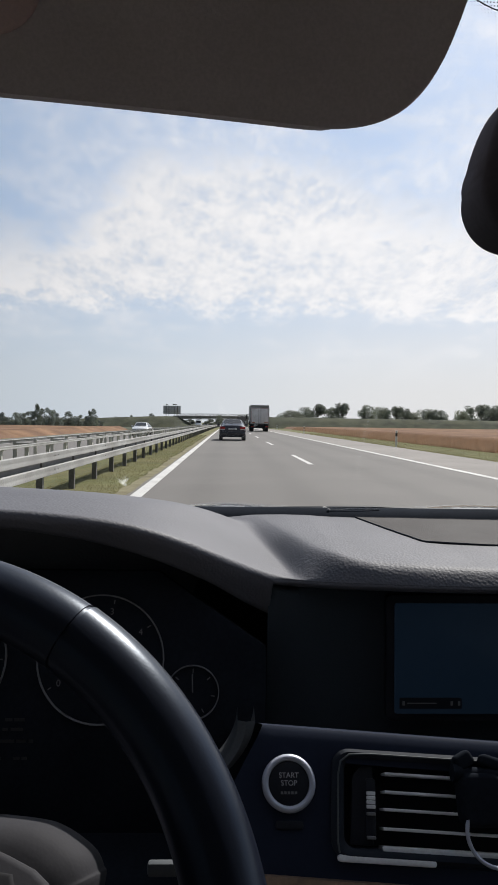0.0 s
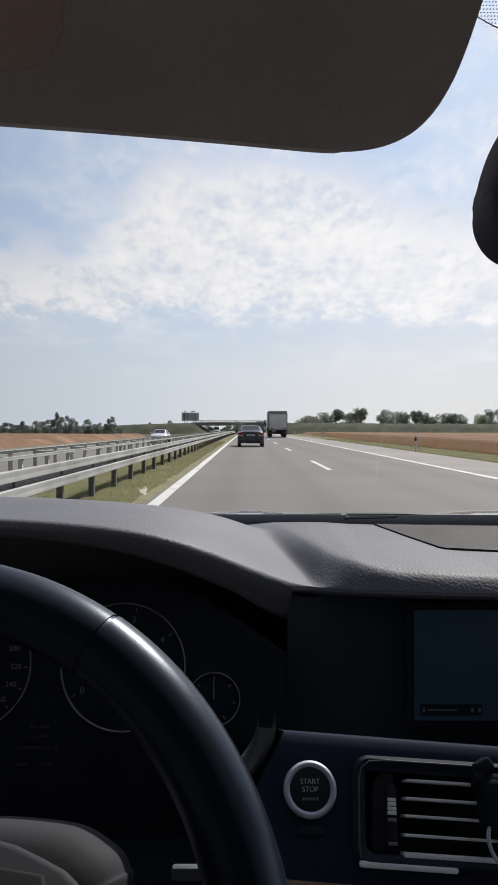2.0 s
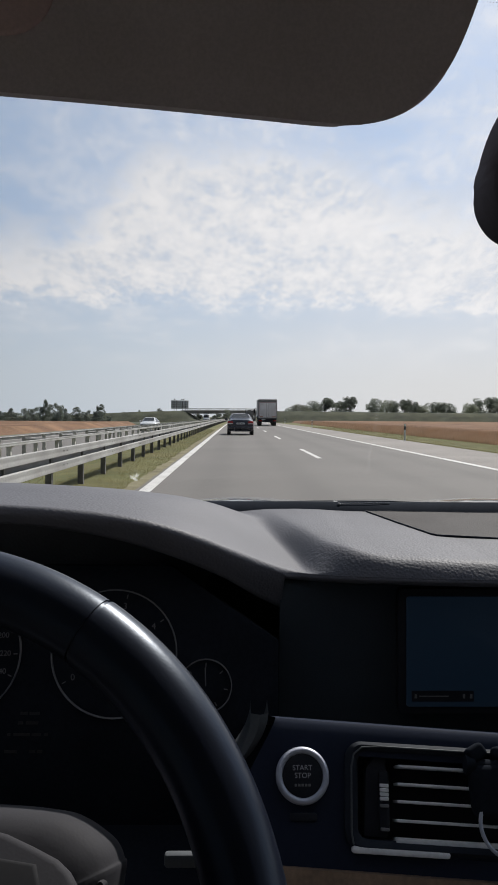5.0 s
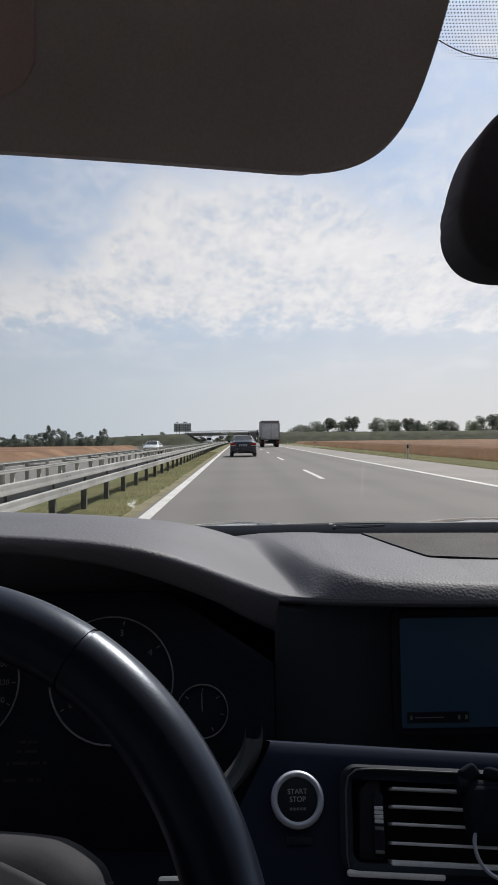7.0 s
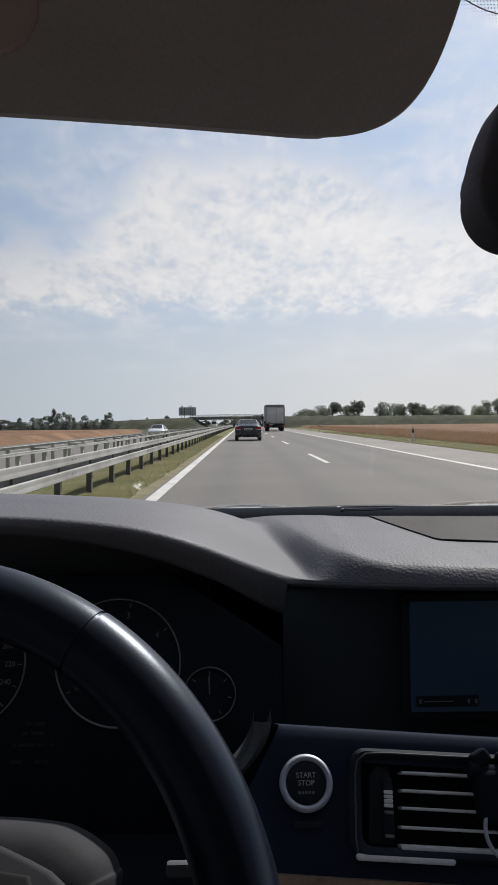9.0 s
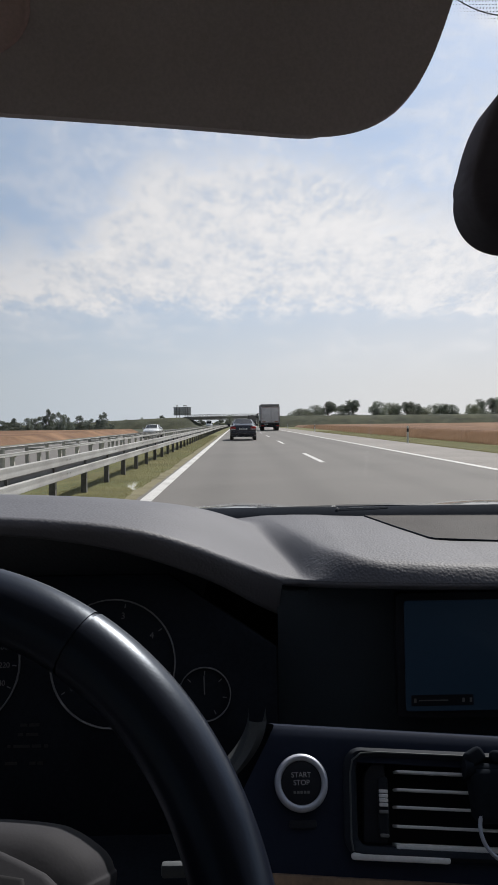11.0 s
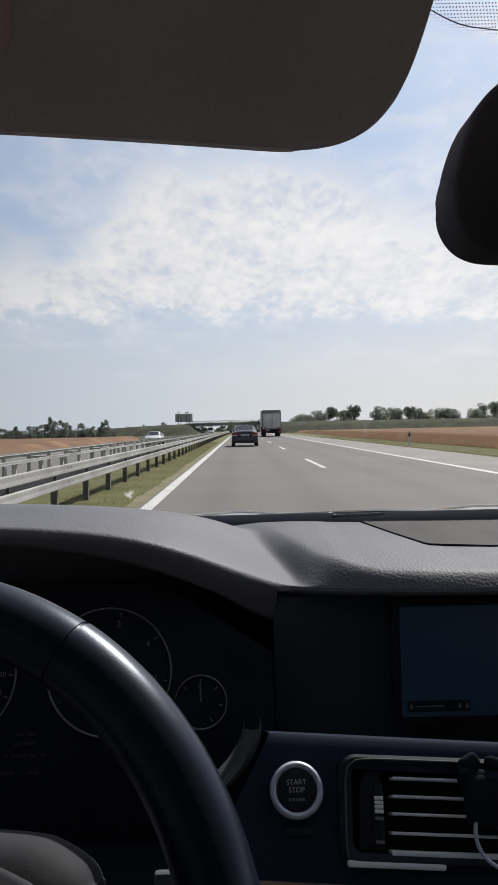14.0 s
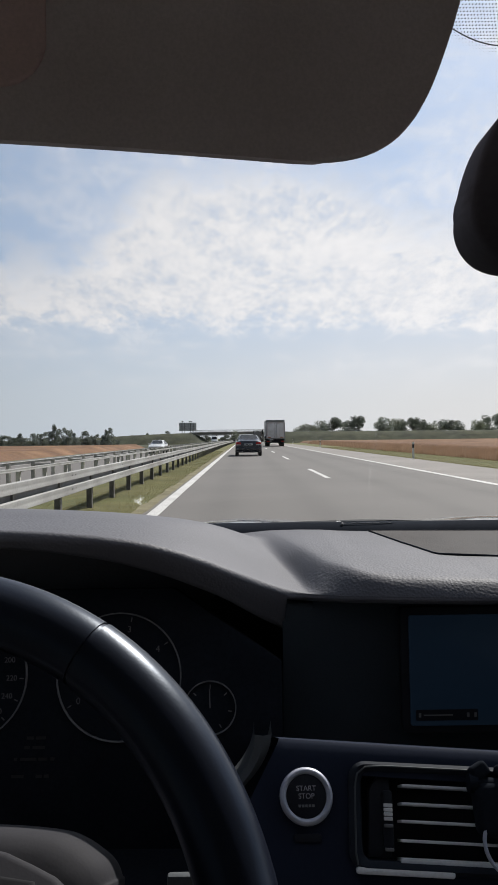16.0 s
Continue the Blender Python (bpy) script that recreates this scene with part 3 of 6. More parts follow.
ROLL_Z = [(0.0406, 1.0632), (0.0580, 1.0636), (0.0887, 1.0640), (0.1198, 1.0628), (0.1461, 1.0604), (0.1828, 1.0584), (0.2615, 1.0540), (0.6, 1.052), (1.2, 1.05)]
ROLL_SLOPE = [(0.70, 1.2), (0.705, 1.25), (0.708, 1.5), (0.7137, 1.65), (0.7274, 1.25), (0.748, 1.0), (0.775, 1.15), (0.79, 1.25), (0.838, 1.07), (0.884, 0.73), (0.963, 0.27), (1.03, 0.1)]
HOOD = [(-0.62, 1.112), (-0.35, 1.117), (-0.2285, 1.1166), (-0.1725, 1.1136), (-0.1324, 1.1093), (-0.1039, 1.1048), (-0.0805, 1.0996), (-0.0568, 1.0922), (-0.0302, 1.0810), (-0.0015, 1.0667), (0.0262, 1.0523), (0.0472, 1.0430), (0.0656, 1.0363), (0.079, 1.0325), (0.10, 1.024), (0.2, 0.98), (1.3, 0.90)]
SIGHT = [(-0.7, 0.100), (-0.28, 0.0964), (-0.163, 0.1027), (-0.10, 0.1095), (-0.05, 0.1169), (0.0, 0.1294), (0.05, 0.145), (0.1, 0.17)]
LIP_Y = [(-0.62, 0.66), (-0.1725, 0.66), (-0.1324, 0.664), (-0.1039, 0.668), (-0.0805, 0.672), (-0.0568, 0.678), (-0.0302, 0.69), (-0.0015, 0.704), (0.0262, 0.722), (0.0472, 0.733), (0.0640, 0.7405), (0.0740, 0.7400), (0.0858, 0.733), (0.117, 0.712), (0.1493, 0.703), (0.1926, 0.697), (0.2485, 0.694), (1.3, 0.69)]
LIP_Z = HOOD[:12] + [(0.0656, 1.0363), (0.0731, 1.0350), (0.0858, 1.0353), (0.117, 1.0385), (0.1493, 1.0396), (0.1926, 1.0397), (0.2485, 1.0393), (1.3, 1.036)]
DROP = [(-0.6, 0.014), (-0.2285, 0.016), (-0.1761, 0.018), (-0.1245, 0.022), (-0.0829, 0.027), (-0.0513, 0.030), (-0.0079, 0.034), (0.0209, 0.041), (0.0478, 0.046), (0.0500, 0.046), (0.0520, 0.008), (0.08, 0.006), (1.3, 0.006)]


def soft(x, table, w=0.008):
    return sum(lerp_table(x + d * w, table) for d in (-1.5, -0.75, 0, 0.75, 1.5)) / 5


def pad(x, y):
    return lerp_table(x, ROLL_Z) + lerp_table(x, [(0.09, 0.0), (0.26, 0.012)]) * max(0.0, y - lerp_table(x, ROLL_TOP))


ROLL_LINE = rounded_line(ROLL_TOP)


def roll_side(x, y):
    """Distance in front of the roll's top line (negative behind it), and how far back the nearest point of the line is."""
    best = None
    for (ax, ay), (bx, by) in zip(ROLL_LINE, ROLL_LINE[1:]):
        dx, dy = bx - ax, by - ay
        t = min(1.0, max(0.0, ((x - ax) * dx + (y - ay) * dy) / (dx * dx + dy * dy)))
        ex, ey = x - ax - t * dx, y - ay - t * dy
        d = math.hypot(ex, ey)
        if best is None or d < best[0]:
            best = (d, ay + t * dy, 1 if dx * ey - dy * ex < 0 else -1)
    return best[0] * best[2], best[1]


def top_height(x, y):
    d, at = roll_side(x, y)
    front = pad(x, y) - soft(at, ROLL_SLOPE, 0.006) * 0.5 * (d + math.sqrt(d * d + 0.000036))
    a = soft(x, HOOD) + 0.03 * max(0.0, y - lerp_table(x, LIP_Y))
    b = 1.2 - soft(x, SIGHT, 0.02) * y - 0.5 * max(0.0, y - 0.88) ** 2
    k = 0.006
    h = max(0.0, k - abs(a - b)) / k
    dome = min(a, b) - h * h * k * 0.25
    k = 0.008
    h = max(0.0, k - abs(dome - front)) / k
    return max(dome, front) + h * h * k * 0.25


bm = bmesh.new()
rows = []
xs = [-0.62 + 0.012 * i for i in range(40)] + [-0.14 + 0.003 * i for i in range(140)] + [0.28 + 0.02 * i for i in range(47)]
for x in xs:
    ly, lz = soft(x, LIP_Y, 0.004), soft(x, LIP_Z, 0.004)
    yy = [1.034 - (1.034 - ly) * k / 84 for k in range(85)]
    zz = [top_height(x, y) for y in yy]
    reach = 0.030 if x < 0.06 else 0.020
    gap = lz - zz[-1]
    row = [(x, y, z + gap * math.exp(-(y - ly) / reach)) for y, z in zip(yy, zz)]
    r = 0.0065 - 0.0040 * sstep(x, 0.048, 0.075)
    drop = max(r * 1.2, lerp_table(x, DROP))
    # the rolled edge, its grained face leaning under, then tucked away
    q0 = 0.2 + 0.75 * sstep(x, 0.045, 0.085)
    row += [(x, ly - r * (math.sin(q) - math.sin(q0)), lz - r * (math.cos(q0) - math.cos(q))) for q in [q0 + (1.5 - q0) * k / 6 for k in range(1, 7)]]
    row += [(x, ly - r + 0.45 * (f * drop - r), lz - f * drop) for f in (0.45, 0.65, 0.85, 0.95) if f * drop > r * 1.02]
    while len(row) < 95:
        row.append((x, row[-1][1] + 0.0004, row[-1][2] - 0.0003))
    e = row[-1]
    row += [(x, e[1] + 0.003, e[2] - 0.002), (x, e[1] + 0.012, e[2] - 0.0028), (x, e[1] + 0.04, e[2] - 0.002), (x, e[1] + 0.11, e[2] - 0.004), (x, e[1] + 0.12, e[2] - 0.09)]
    rows.append(row)
loft(bm, rows)
part("dashboard_top", bm, DASH, car, "grained dark grey soft plastic dashboard top", smooth=80)
bm = bmesh.new()
box(bm, -0.62, 0.070, 0.808, 0.86, 0.70, 1.020, 0.004)
part("cluster_housing", bm, BLACK, car)

# the speaker grille let into the top
bm = bmesh.new()
poly = [(0.1902, 1.0305), (0.2149, 0.933), (0.2352, 0.864), (0.2376, 0.855), (0.243, 0.8475), (0.3113, 0.835), (0.44, 0.831), (0.52, 1.0305)]
gr = [bm.verts.new((x, y, pad(x, y) + 0.0015)) for x, y in poly]
f = bm.faces.new(gr)
r = bmesh.ops.extrude_face_region(bm, geom=[f])
for v in r["geom"]:
    if isinstance(v, bmesh.types.BMVert):
        v.co.z -= 0.004
grille = part("speaker_grille", bm, GRILLE, car, "brown-grey perforated speaker grille")
bm = bmesh.new()
tube(bm, [(x, y, pad(x, y) + 0.001) for x, y in poly], 0.0012, 6, closed=True)
part("grille_edge", bm, BLACK, grille)

# dark body of the dashboard under the lip
bm = bmesh.new()
xs = [0.0475, 0.052, 0.060, 0.070, 0.080] + [0.12 + 0.05 * i for i in range(23)]
loft(bm, [[(x, 0.80, 1.03), (x, lerp_table(x, LIP_Y) + 0.012, lerp_table(x, LIP_Z) - 0.007), (x, 0.7405, lerp_table(x, LIP_Z) - 0.016), (x, 0.740, 0.99), (x, 0.740, 0.86)] for x in xs])
part("display_housing", bm, DASH_DARK, car, "black plastic panel round the display")
disp = new("display")
disp.parent = car
M = Matrix.Translation((0.272, 0.7275, 0.958)) @ Matrix.Rotation(radians(86), 4, "X")
bm = bmesh.new()
slab(bm, rounded(0.206, 0.128, 0.006), 0.012, M @ Matrix.Translation((0, 0, 0.004)), 0.001)
part("bezel", bm, BLACK, disp, "black display bezel")
bm = bmesh.new()
slab(bm, rounded(0.190, 0.112, 0.003), 0.002, M @ Matrix.Translation((0, 0, 0.0062)), 0.0004)
part("screen", bm, SCREEN, disp, "dark blue switched-down screen")
bm = bmesh.new()
slab(bm, rounded(0.064, 0.011, 0.001), 0.0006, M @ Matrix.Translation((-0.058, -0.045, 0.0070)))
part("status_bar", bm, BLACK, disp, "faint darker status bar")
bm = bmesh.new()
for x0, x1 in ((-0.0300, -0.0275), (-0.0375, -0.0350), (-0.0870, -0.0845), (-0.0820, -0.0520)):
    h = 0.0022 if x1 - x0 < 0.01 else 0.0006
    box(bm, x0, x1, -0.045 - h, -0.045 + h, 0.0069, 0.0072, m=M)
part("status_print", bm, DIM, disp, "faint unreadable status marks")

# fascia: a satin trim strip with a lit bevel, leaning back
FK = 0.55


def fas(x, z, out=0.0):
    """A point on the leaning fascia, out metres towards the driver."""
    n = Vector((0, -1, FK)).normalized()
    return Vector((x, 0.57 + FK * (z - 0.885), z)) + n * out



def fas_m(x, z, out=0.0, roll=0.0):
    """A frame on the fascia: local x to the right, y up along it, z towards the driver."""
    n = Vector((0, -1, FK)).normalized()
    u = Vector((1, 0, 0))
    v = n.cross(u)
    m = Matrix((u, v, n)).transposed().to_4x4()
    return Matrix.Translation(fas(x, z, out)) @ m @ Matrix.Rotation(roll, 4, "Z")


SL = -0.060  # the trim's fall towards the passenger


def top_z(x):
    return 0.9410 + SL * (x - 0.037)


bm = bmesh.new()
rows = []
for i in range(102):
    x = 0.030 + 0.0088 * i
    zt = top_z(x)
    a = fas(x, zt)
    row = [a + Vector((0, 0.15, -0.075)), a + Vector((0, 0.018, -0.006)), a + Vector((0, 0.004, -0.001)), a]
    row += [fas(x, zt - 0.003, 0.002), fas(x, zt - 0.012, 0.003), fas(x, zt - 0.0220, 0.002), fas(x, zt - 0.0575), fas(x, zt - 0.0835), fas(x, zt - 0.1005)]
    # the panel's end slants away under the cluster
    rows.append([Vector((p.x - max(0.0, 1 - (x - 0.030) / 0.06) * min(0.034, 0.63 * max(0.0, zt - p.z) - 0.006), p.y, p.z)) for p in row])
loft(bm, rows)
hole = [fc for fc in bm.faces if 0.104 < fc.calc_center_median().x < 0.31 and top_z(fc.calc_center_median().x) - 0.0835 < fc.calc_center_median().z < top_z(fc.calc_center_median().x) - 0.0220]
bmesh.ops.delete(bm, geom=hole, context="FACES")
part("fascia", bm, PIANO, car, "satin blue-black trim panel")
bm = bmesh.new()
rows = []
for i in range(30):
    x = 0.0 + 0.031 * i
    zt = 0.8455 + SL * (x - 0.047)
    rows.append([fas(x, zt, 0.000), fas(x, zt - 0.001, 0.005), fas(x, zt - 0.012, 0.008), fas(x, zt - 0.03, 0.008), fas(x, zt - 0.035, 0.0)])
loft(bm, rows)
part("wood_trim", bm, WOOD, car, "brown wood trim strip")
bm = bmesh.new()
box(bm, -0.60, 1.20, 0.56, 0.80, 0.45, 0.80, 0.02)
part("dashboard_lower", bm, MATT, car)

# start button
btn = new("start_button")
btn.parent = car
M = fas_m(0.0570, 0.9021, 0.003)
bm = bmesh.new()
ring_r, rings = 0.0202, []
for k in range(13):
    a = math.pi * k / 12
    rings.append([M @ Vector(((ring_r - 0.0029 * math.cos(a) * -1 - 0.0010) * math.cos(t), (ring_r - 0.0029 * math.cos(a) * -1 - 0.0010) * math.sin(t), 0.0042 * math.sin(a))) for t in [2 * math.pi * j / 48 for j in range(48)]])
loft(bm, rings, closed=True)
part("ring", bm, RINGSILVER, btn, "satin chrome ring")
bm = bmesh.new()
slab(bm, [(0.0168 * math.cos(2 * math.pi * j / 40), 0.0168 * math.sin(2 * math.pi * j / 40)) for j in range(40)], 0.006, M @ Matrix.Translation((0, 0, 0.0024)), 0.0012)
part("cap", bm, BLACK, btn, "black push cap")
lettering("lettering", "START", 0.0056, M @ Matrix.Translation((0, 0.0056, 0.0026)), BUTTONPRINT, btn)
lettering("lettering", "STOP", 0.0056, M @ Matrix.Translation((0, -0.0002, 0.0026)), BUTTONPRINT, btn)
bm = bmesh.new()
for k in range(5):
    box(bm, -0.0068 + 0.0028 * k, -0.0048 + 0.0028 * k, -0.0082, -0.0062, 0.0024, 0.0028, m=M)
part("print", bm, DIM, btn)
bm = bmesh.new()
slab(bm, rounded(0.022, 0.006, 0.002), 0.004, fas_m(0.0570, 0.8755, 0.002), 0.0006)
part("sensor_cover", bm, BLACK, btn)

# air vent
vent = new("air_vent")
vent.parent = car
ROLL = math.atan(SL)
VM = fas_m(0.205, 0.8845, 0.0, ROLL)
bm = bmesh.new()
outer, inner = rounded(0.228, 0.0800, 0.014, 8), rounded(0.206, 0.0640, 0.008, 8)
steps = [(outer, 0.0), (outer, 0.004), (rounded(0.222, 0.075, 0.012, 8), 0.0062), (rounded(0.212, 0.068, 0.009, 8), 0.0050), (inner, 0.0), (inner, -0.035)]
loft(bm, [[VM @ Vector((x, y, z)) for x, y in o] for o, z in steps], closed=True)
part("vent_frame", bm, VENTPLASTIC, vent, "black moulded vent surround", smooth=50)
bm = bmesh.new()
slab(bm, rounded(0.205, 0.063, 0.008), 0.002, VM @ Matrix.Translation((0, 0, -0.03)))
part("vent_back", bm, BLACK, vent)
for k, z in enumerate((0.9083, 0.8964, 0.8851, 0.8729, 0.8606)):
    dv = (z - 0.8845) * math.sqrt(1 + FK * FK) - 0.0042
    bm = bmesh.new()
    x0 = -0.0695 - 0.0008 * k
    box(bm, x0, 0.10, dv - 0.0011 - (0.0009 if k == 4 else 0), dv + 0.0011 + (0.0009 if k == 4 else 0), -0.018, 0.0028, 0.0007, 2, VM)
    # the lowest slat gets the paler silver for the sun it catches
    part("slat", bm, SILVER if k == 4 else SLAT, vent, "lowest vent slat, coloured paler for the sun on it" if k == 4 else "grey vent slat")
bm = bmesh.new()
slab(bm, rounded(0.078, 0.0052, 0.0024), 0.005, VM @ Matrix.Translation((-0.070, -0.0395, 0.0062)), 0.0012)
part("chrome_strip", bm, SILVER, vent, "bright lower edge strip")
bm = bmesh.new()
tube(bm, [VM @ Vector(p) for p in ((-0.1075, -0.036, 0.0060), (-0.1090, -0.028, 0.0060), (-0.1090, 0.020, 0.0060), (-0.1070, 0.030, 0.0060), (-0.1000, 0.0355, 0.0060), (-0.085, 0.0368, 0.0060), (0.09, 0.0368, 0.0060))], 0.0008, 8)
part("edge_line", bm, FRAMEPLASTIC, vent, "dull grey edge round the vent")
bm = bmesh.new()
slab(bm, [(-0.098, -0.030), (-0.079, -0.030), (-0.079, 0.028), (-0.088, 0.030), (-0.096, 0.020)], 0.012, VM @ Matrix.Translation((0, 0, -0.002)), 0.001)
part("side_block", bm, BLACK, vent)
bm = bmesh.new()
slab(bm, rounded(0.0085, 0.044, 0.003), 0.004, VM @ Matrix.Translation((-0.0815, -0.003, 0.0002)), 0.001)
part("wheel_slot", bm, BLACK, vent)
for n, (dy, hh, mat_, lab) in enumerate(((0.0025, 0.013, SILVER, "ribbed silver thumb wheel"), (-0.0075, 0.003, DIM, "grey mark"), (-0.0245, 0.003, DIM, "grey mark"))):
    bm = bmesh.new()
    for q in range(4 if n == 0 else 1):
        h = hh / (4 if n == 0 else 1)
        box(bm, -0.0850, -0.0778, dy + hh / 2 - h * (q + 1) + 0.0004, dy + hh / 2 - h * q, -0.001, 0.0022, 0.0005, 1, VM)
    part("thumb_wheel" if n == 0 else "mark", bm, mat_, vent, lab)

# instrument cluster
clus = new("instrument_cluster")
clus.parent = car
CM = Matrix.Translation((-0.115, 0.700, 0.9640)) @ Matrix.Rotation(radians(80), 4, "X")
bm = bmesh.new()
slab(bm, [(-0.37, -0.165), (0.16, -0.165), (0.16, 0.010), (0.05, 0.085), (-0.37, 0.085)], 0.02, CM @ Matrix.Translation((0, 0, -0.012)), 0.001)
part("cluster_face", bm, MATT, clus, "black instrument face")


def gauge(cx, cy, r, a0, a1, name="dial_ring", w=0.00065):
    bm = bmesh.new()
    n = 48
    rows = []
    for k in range(n + 1):
        a = radians(a0 + (a1 - a0) * k / n)
        rows.append([CM @ Vector((cx + q * math.cos(a), cy + q * math.sin(a), z)) for q, z in ((r - w, -0.012), (r - w, -0.009), (r + w * 0.3, -0.0085), (r + w, -0.009), (r + w, -0.012))])
    loft(bm, rows)
    return part(name, bm, RINGDIM, clus, "thin silver dial ring")


def ticks(cx, cy, r, a0, a1, n, words=(), size=0.009):
    for k in range(n):
        a = radians(a0 + (a1 - a0) * k / (n - 1))
        bm = bmesh.new()
        box(bm, r - 0.0075, r - 0.0035, -0.0005, 0.0005, -0.0005, 0.0002, m=CM @ Matrix.Translation((cx, cy, -0.0115)) @ Matrix.Rotation(a, 4, "Z"))
        part("tick", bm, DIALPRINT, clus)
        if k < len(words) and words[k]:
            rr = r - 0.0155
            lettering("number", words[k], size, CM @ Matrix.Translation((cx + rr * math.cos(a), cy + rr * math.sin(a), -0.0113)), DIALPRINT, clus, 0.0002)


gauge(-0.005, -0.002, 0.0625, -90, 270)
gauge(0.0870, -0.0335, 0.0258, -150, 170, w=0.00055)
gauge(-0.162, 0.0, 0.0640, -90, 270)
ticks(-0.005, -0.002, 0.0625, 210, -54, 7, ("0", "1", "2", "3", "4", "5", "6"))
ticks(-0.162, 0.0, 0.0640, 230, -45, 14, ("", "", "", "", "", "", "", "", "160", "180", "200", "220", "240", "260"), 0.0075)
ticks(0.0870, -0.0335, 0.0258, 140, -60, 5)
for cx, cy, r, a in ((0.0, 0.0, 0.050, 150), (0.0870, -0.0335, 0.018, 92), (-0.162, 0.0, 0.05, 60)):
    bm = bmesh.new()
    box(bm, 0.0, r, -0.0006, 0.0006, -0.001, 0.0006, 0.0003, 1, CM @ Matrix.Translation((cx, cy, -0.009)) @ Matrix.Rotation(radians(a), 4, "Z"))
    part("needle", bm, DIALPRINT, clus, "thin grey needle")
bm = bmesh.new()
for row_at, bars in ((-0.0600, ((-0.096, 0.007), (-0.087, 0.010))), (-0.0690, ((-0.098, 0.005), (-0.090, 0.012))), (-0.0800, ((-0.108, 0.003), (-0.102, 0.016), (-0.084, 0.009), (-0.072, 0.004))), (-0.0960, ((-0.110, 0.012), (-0.086, 0.006), (-0.078, 0.005)))):
    for x0, wide in bars:
        box(bm, x0, x0 + wide, row_at - 0.0014, row_at + 0.0014, -0.0118, -0.0112, m=CM)
part("print", bm, surf("faint_print", (0.018, 0.018, 0.019), 0.6, bump=0), clus, "faint unreadable readout")
# the curved frame that ends the cluster
bm = bmesh.new()
rows = []
for k in range(13):
    t = k / 12
    x = 0.030 - 0.030 * t * t - 0.004 * t
    z = 0.944 - 0.046 * t
    w = 0.015 * (1 - 0.35 * t)
    y = 0.604 + 0.35 * (z - 0.944)
    rows.append([(x - w, y + 0.03, z), (x - w, y, z), (x - w * 0.5, y - 0.003, z), (x, y, z), (x, y + 0.03, z)])
loft(bm, rows)
part("cluster_frame", bm, FRAMEPLASTIC, clus, "grey curved cluster surround")

# steering wheel
wheel = new("steering_wheel")
wheel.parent = car
WT = radians(28)
WC = Vector((-0.1628, 0.2704, 0.9684))
WM = Matrix.Translation(WC) @ Matrix(((1, 0, 0, 0), (0, math.sin(WT), -math.cos(WT), 0), (0, math.cos(WT), math.sin(WT), 0), (0, 0, 0, 1)))


def rim_arc(a0, a1, n, swell=1.0):
    rows = []
    for k in range(n + 1):
        a = radians(a0 + (a1 - a0) * k / n)
        ring = []
        for j in range(18):
            t = 2 * math.pi * j / 18
            q = 0.1725 + 0.0172 * swell * math.cos(t)
            ring.append(WM @ Vector((q * math.cos(a), q * math.sin(a), 0.0150 * swell * math.sin(t))))
        rows.append(ring)
    return rows


SEAM = 57.0
bm = bmesh.new()
loft(bm, rim_arc(SEAM + 0.35, 180 - SEAM - 0.35, 48), closed=True, caps=True)
part("rim_top", bm, RIMLEATHER, wheel, "black leather top of the rim")
bm = bmesh.new()
loft(bm, rim_arc(-160, SEAM - 0.35, 90, 1.02), closed=True, caps=True)
part("rim_grip", bm, RIMLEATHER, wheel, "black leather grip of the rim")
bm = bmesh.new()
loft(bm, rim_arc(180 - SEAM + 0.35, 200, 40, 1.02), closed=True, caps=True)
part("rim_grip", bm, RIMLEATHER, wheel, "black leather grip of the rim")
for a in (SEAM, 180 - SEAM):
    bm = bmesh.new()
    loft(bm, rim_arc(a - 0.7, a + 0.7, 4, 0.955), closed=True, caps=True)
    part("seam", bm, RIMLEATHER, wheel)
bm = bmesh.new()
half = [(0.0, 0.0712), (0.040, 0.0710), (0.0713, 0.0703), (0.0936, 0.0681), (0.1027, 0.0653), (0.1097, 0.0614), (0.1155, 0.0570), (0.1187, 0.0515), (0.1195, 0.0445), (0.112, 0.0), (0.07, -0.05)]
out = [(-x, y) for x, y in half[:0:-1]] + half + [(0.0, -0.08)]
steps = [(0.96, -0.02), (1.0, 0.010), (1.0, 0.020), (0.994, 0.0270), (0.978, 0.0325), (0.945, 0.0365), (0.89, 0.0395), (0.75, 0.0425), (0.6, 0.044), (0.01, 0.045)]
loft(bm, [[WM @ Vector((x * k, 0.005 + (y - 0.004) * k, z)) for x, y in smooth_loop(out)] for k, z in steps], closed=True)
part("hub", bm, HUBSKIN, wheel, "grey padded airbag hub", smooth=60)
for sx in (1, -1):
    bm = bmesh.new()
    o = [(0.070, 0.044), (0.094, 0.040), (0.165, 0.022), (0.165, -0.024), (0.10, -0.03), (0.075, -0.02)]
    slab(bm, [(sx * x, y) for x, y in o], 0.014, WM @ Matrix.Translation((0, 0, 0.004)), 0.003)
    part("spoke", bm, BLACK, wheel, "black wheel spoke")
TILT = Matrix.Translation((0, 0.0652, 0.0425)) @ Matrix.Rotation(radians(-24), 4, "X") @ Matrix.Translation((0, -0.0652, 0))
half = [(0.0, 0.0690), (0.040, 0.0680), (0.0702, 0.0650), (0.079, 0.0628), (0.0902, 0.0582), (0.0992, 0.0541), (0.1045, 0.0500), (0.1090, 0.0440), (0.105, 0.010)]
bm = bmesh.new()
slab(bm, half[::-1] + [(-x, y) for x, y in half[1:]], 0.008, WM @ TILT @ Matrix.Translation((0, 0, 0.0)), 0.0030, 4)
part("hub_cover", bm, HUBSKIN, wheel, "grey raised cover on the hub", smooth=70)
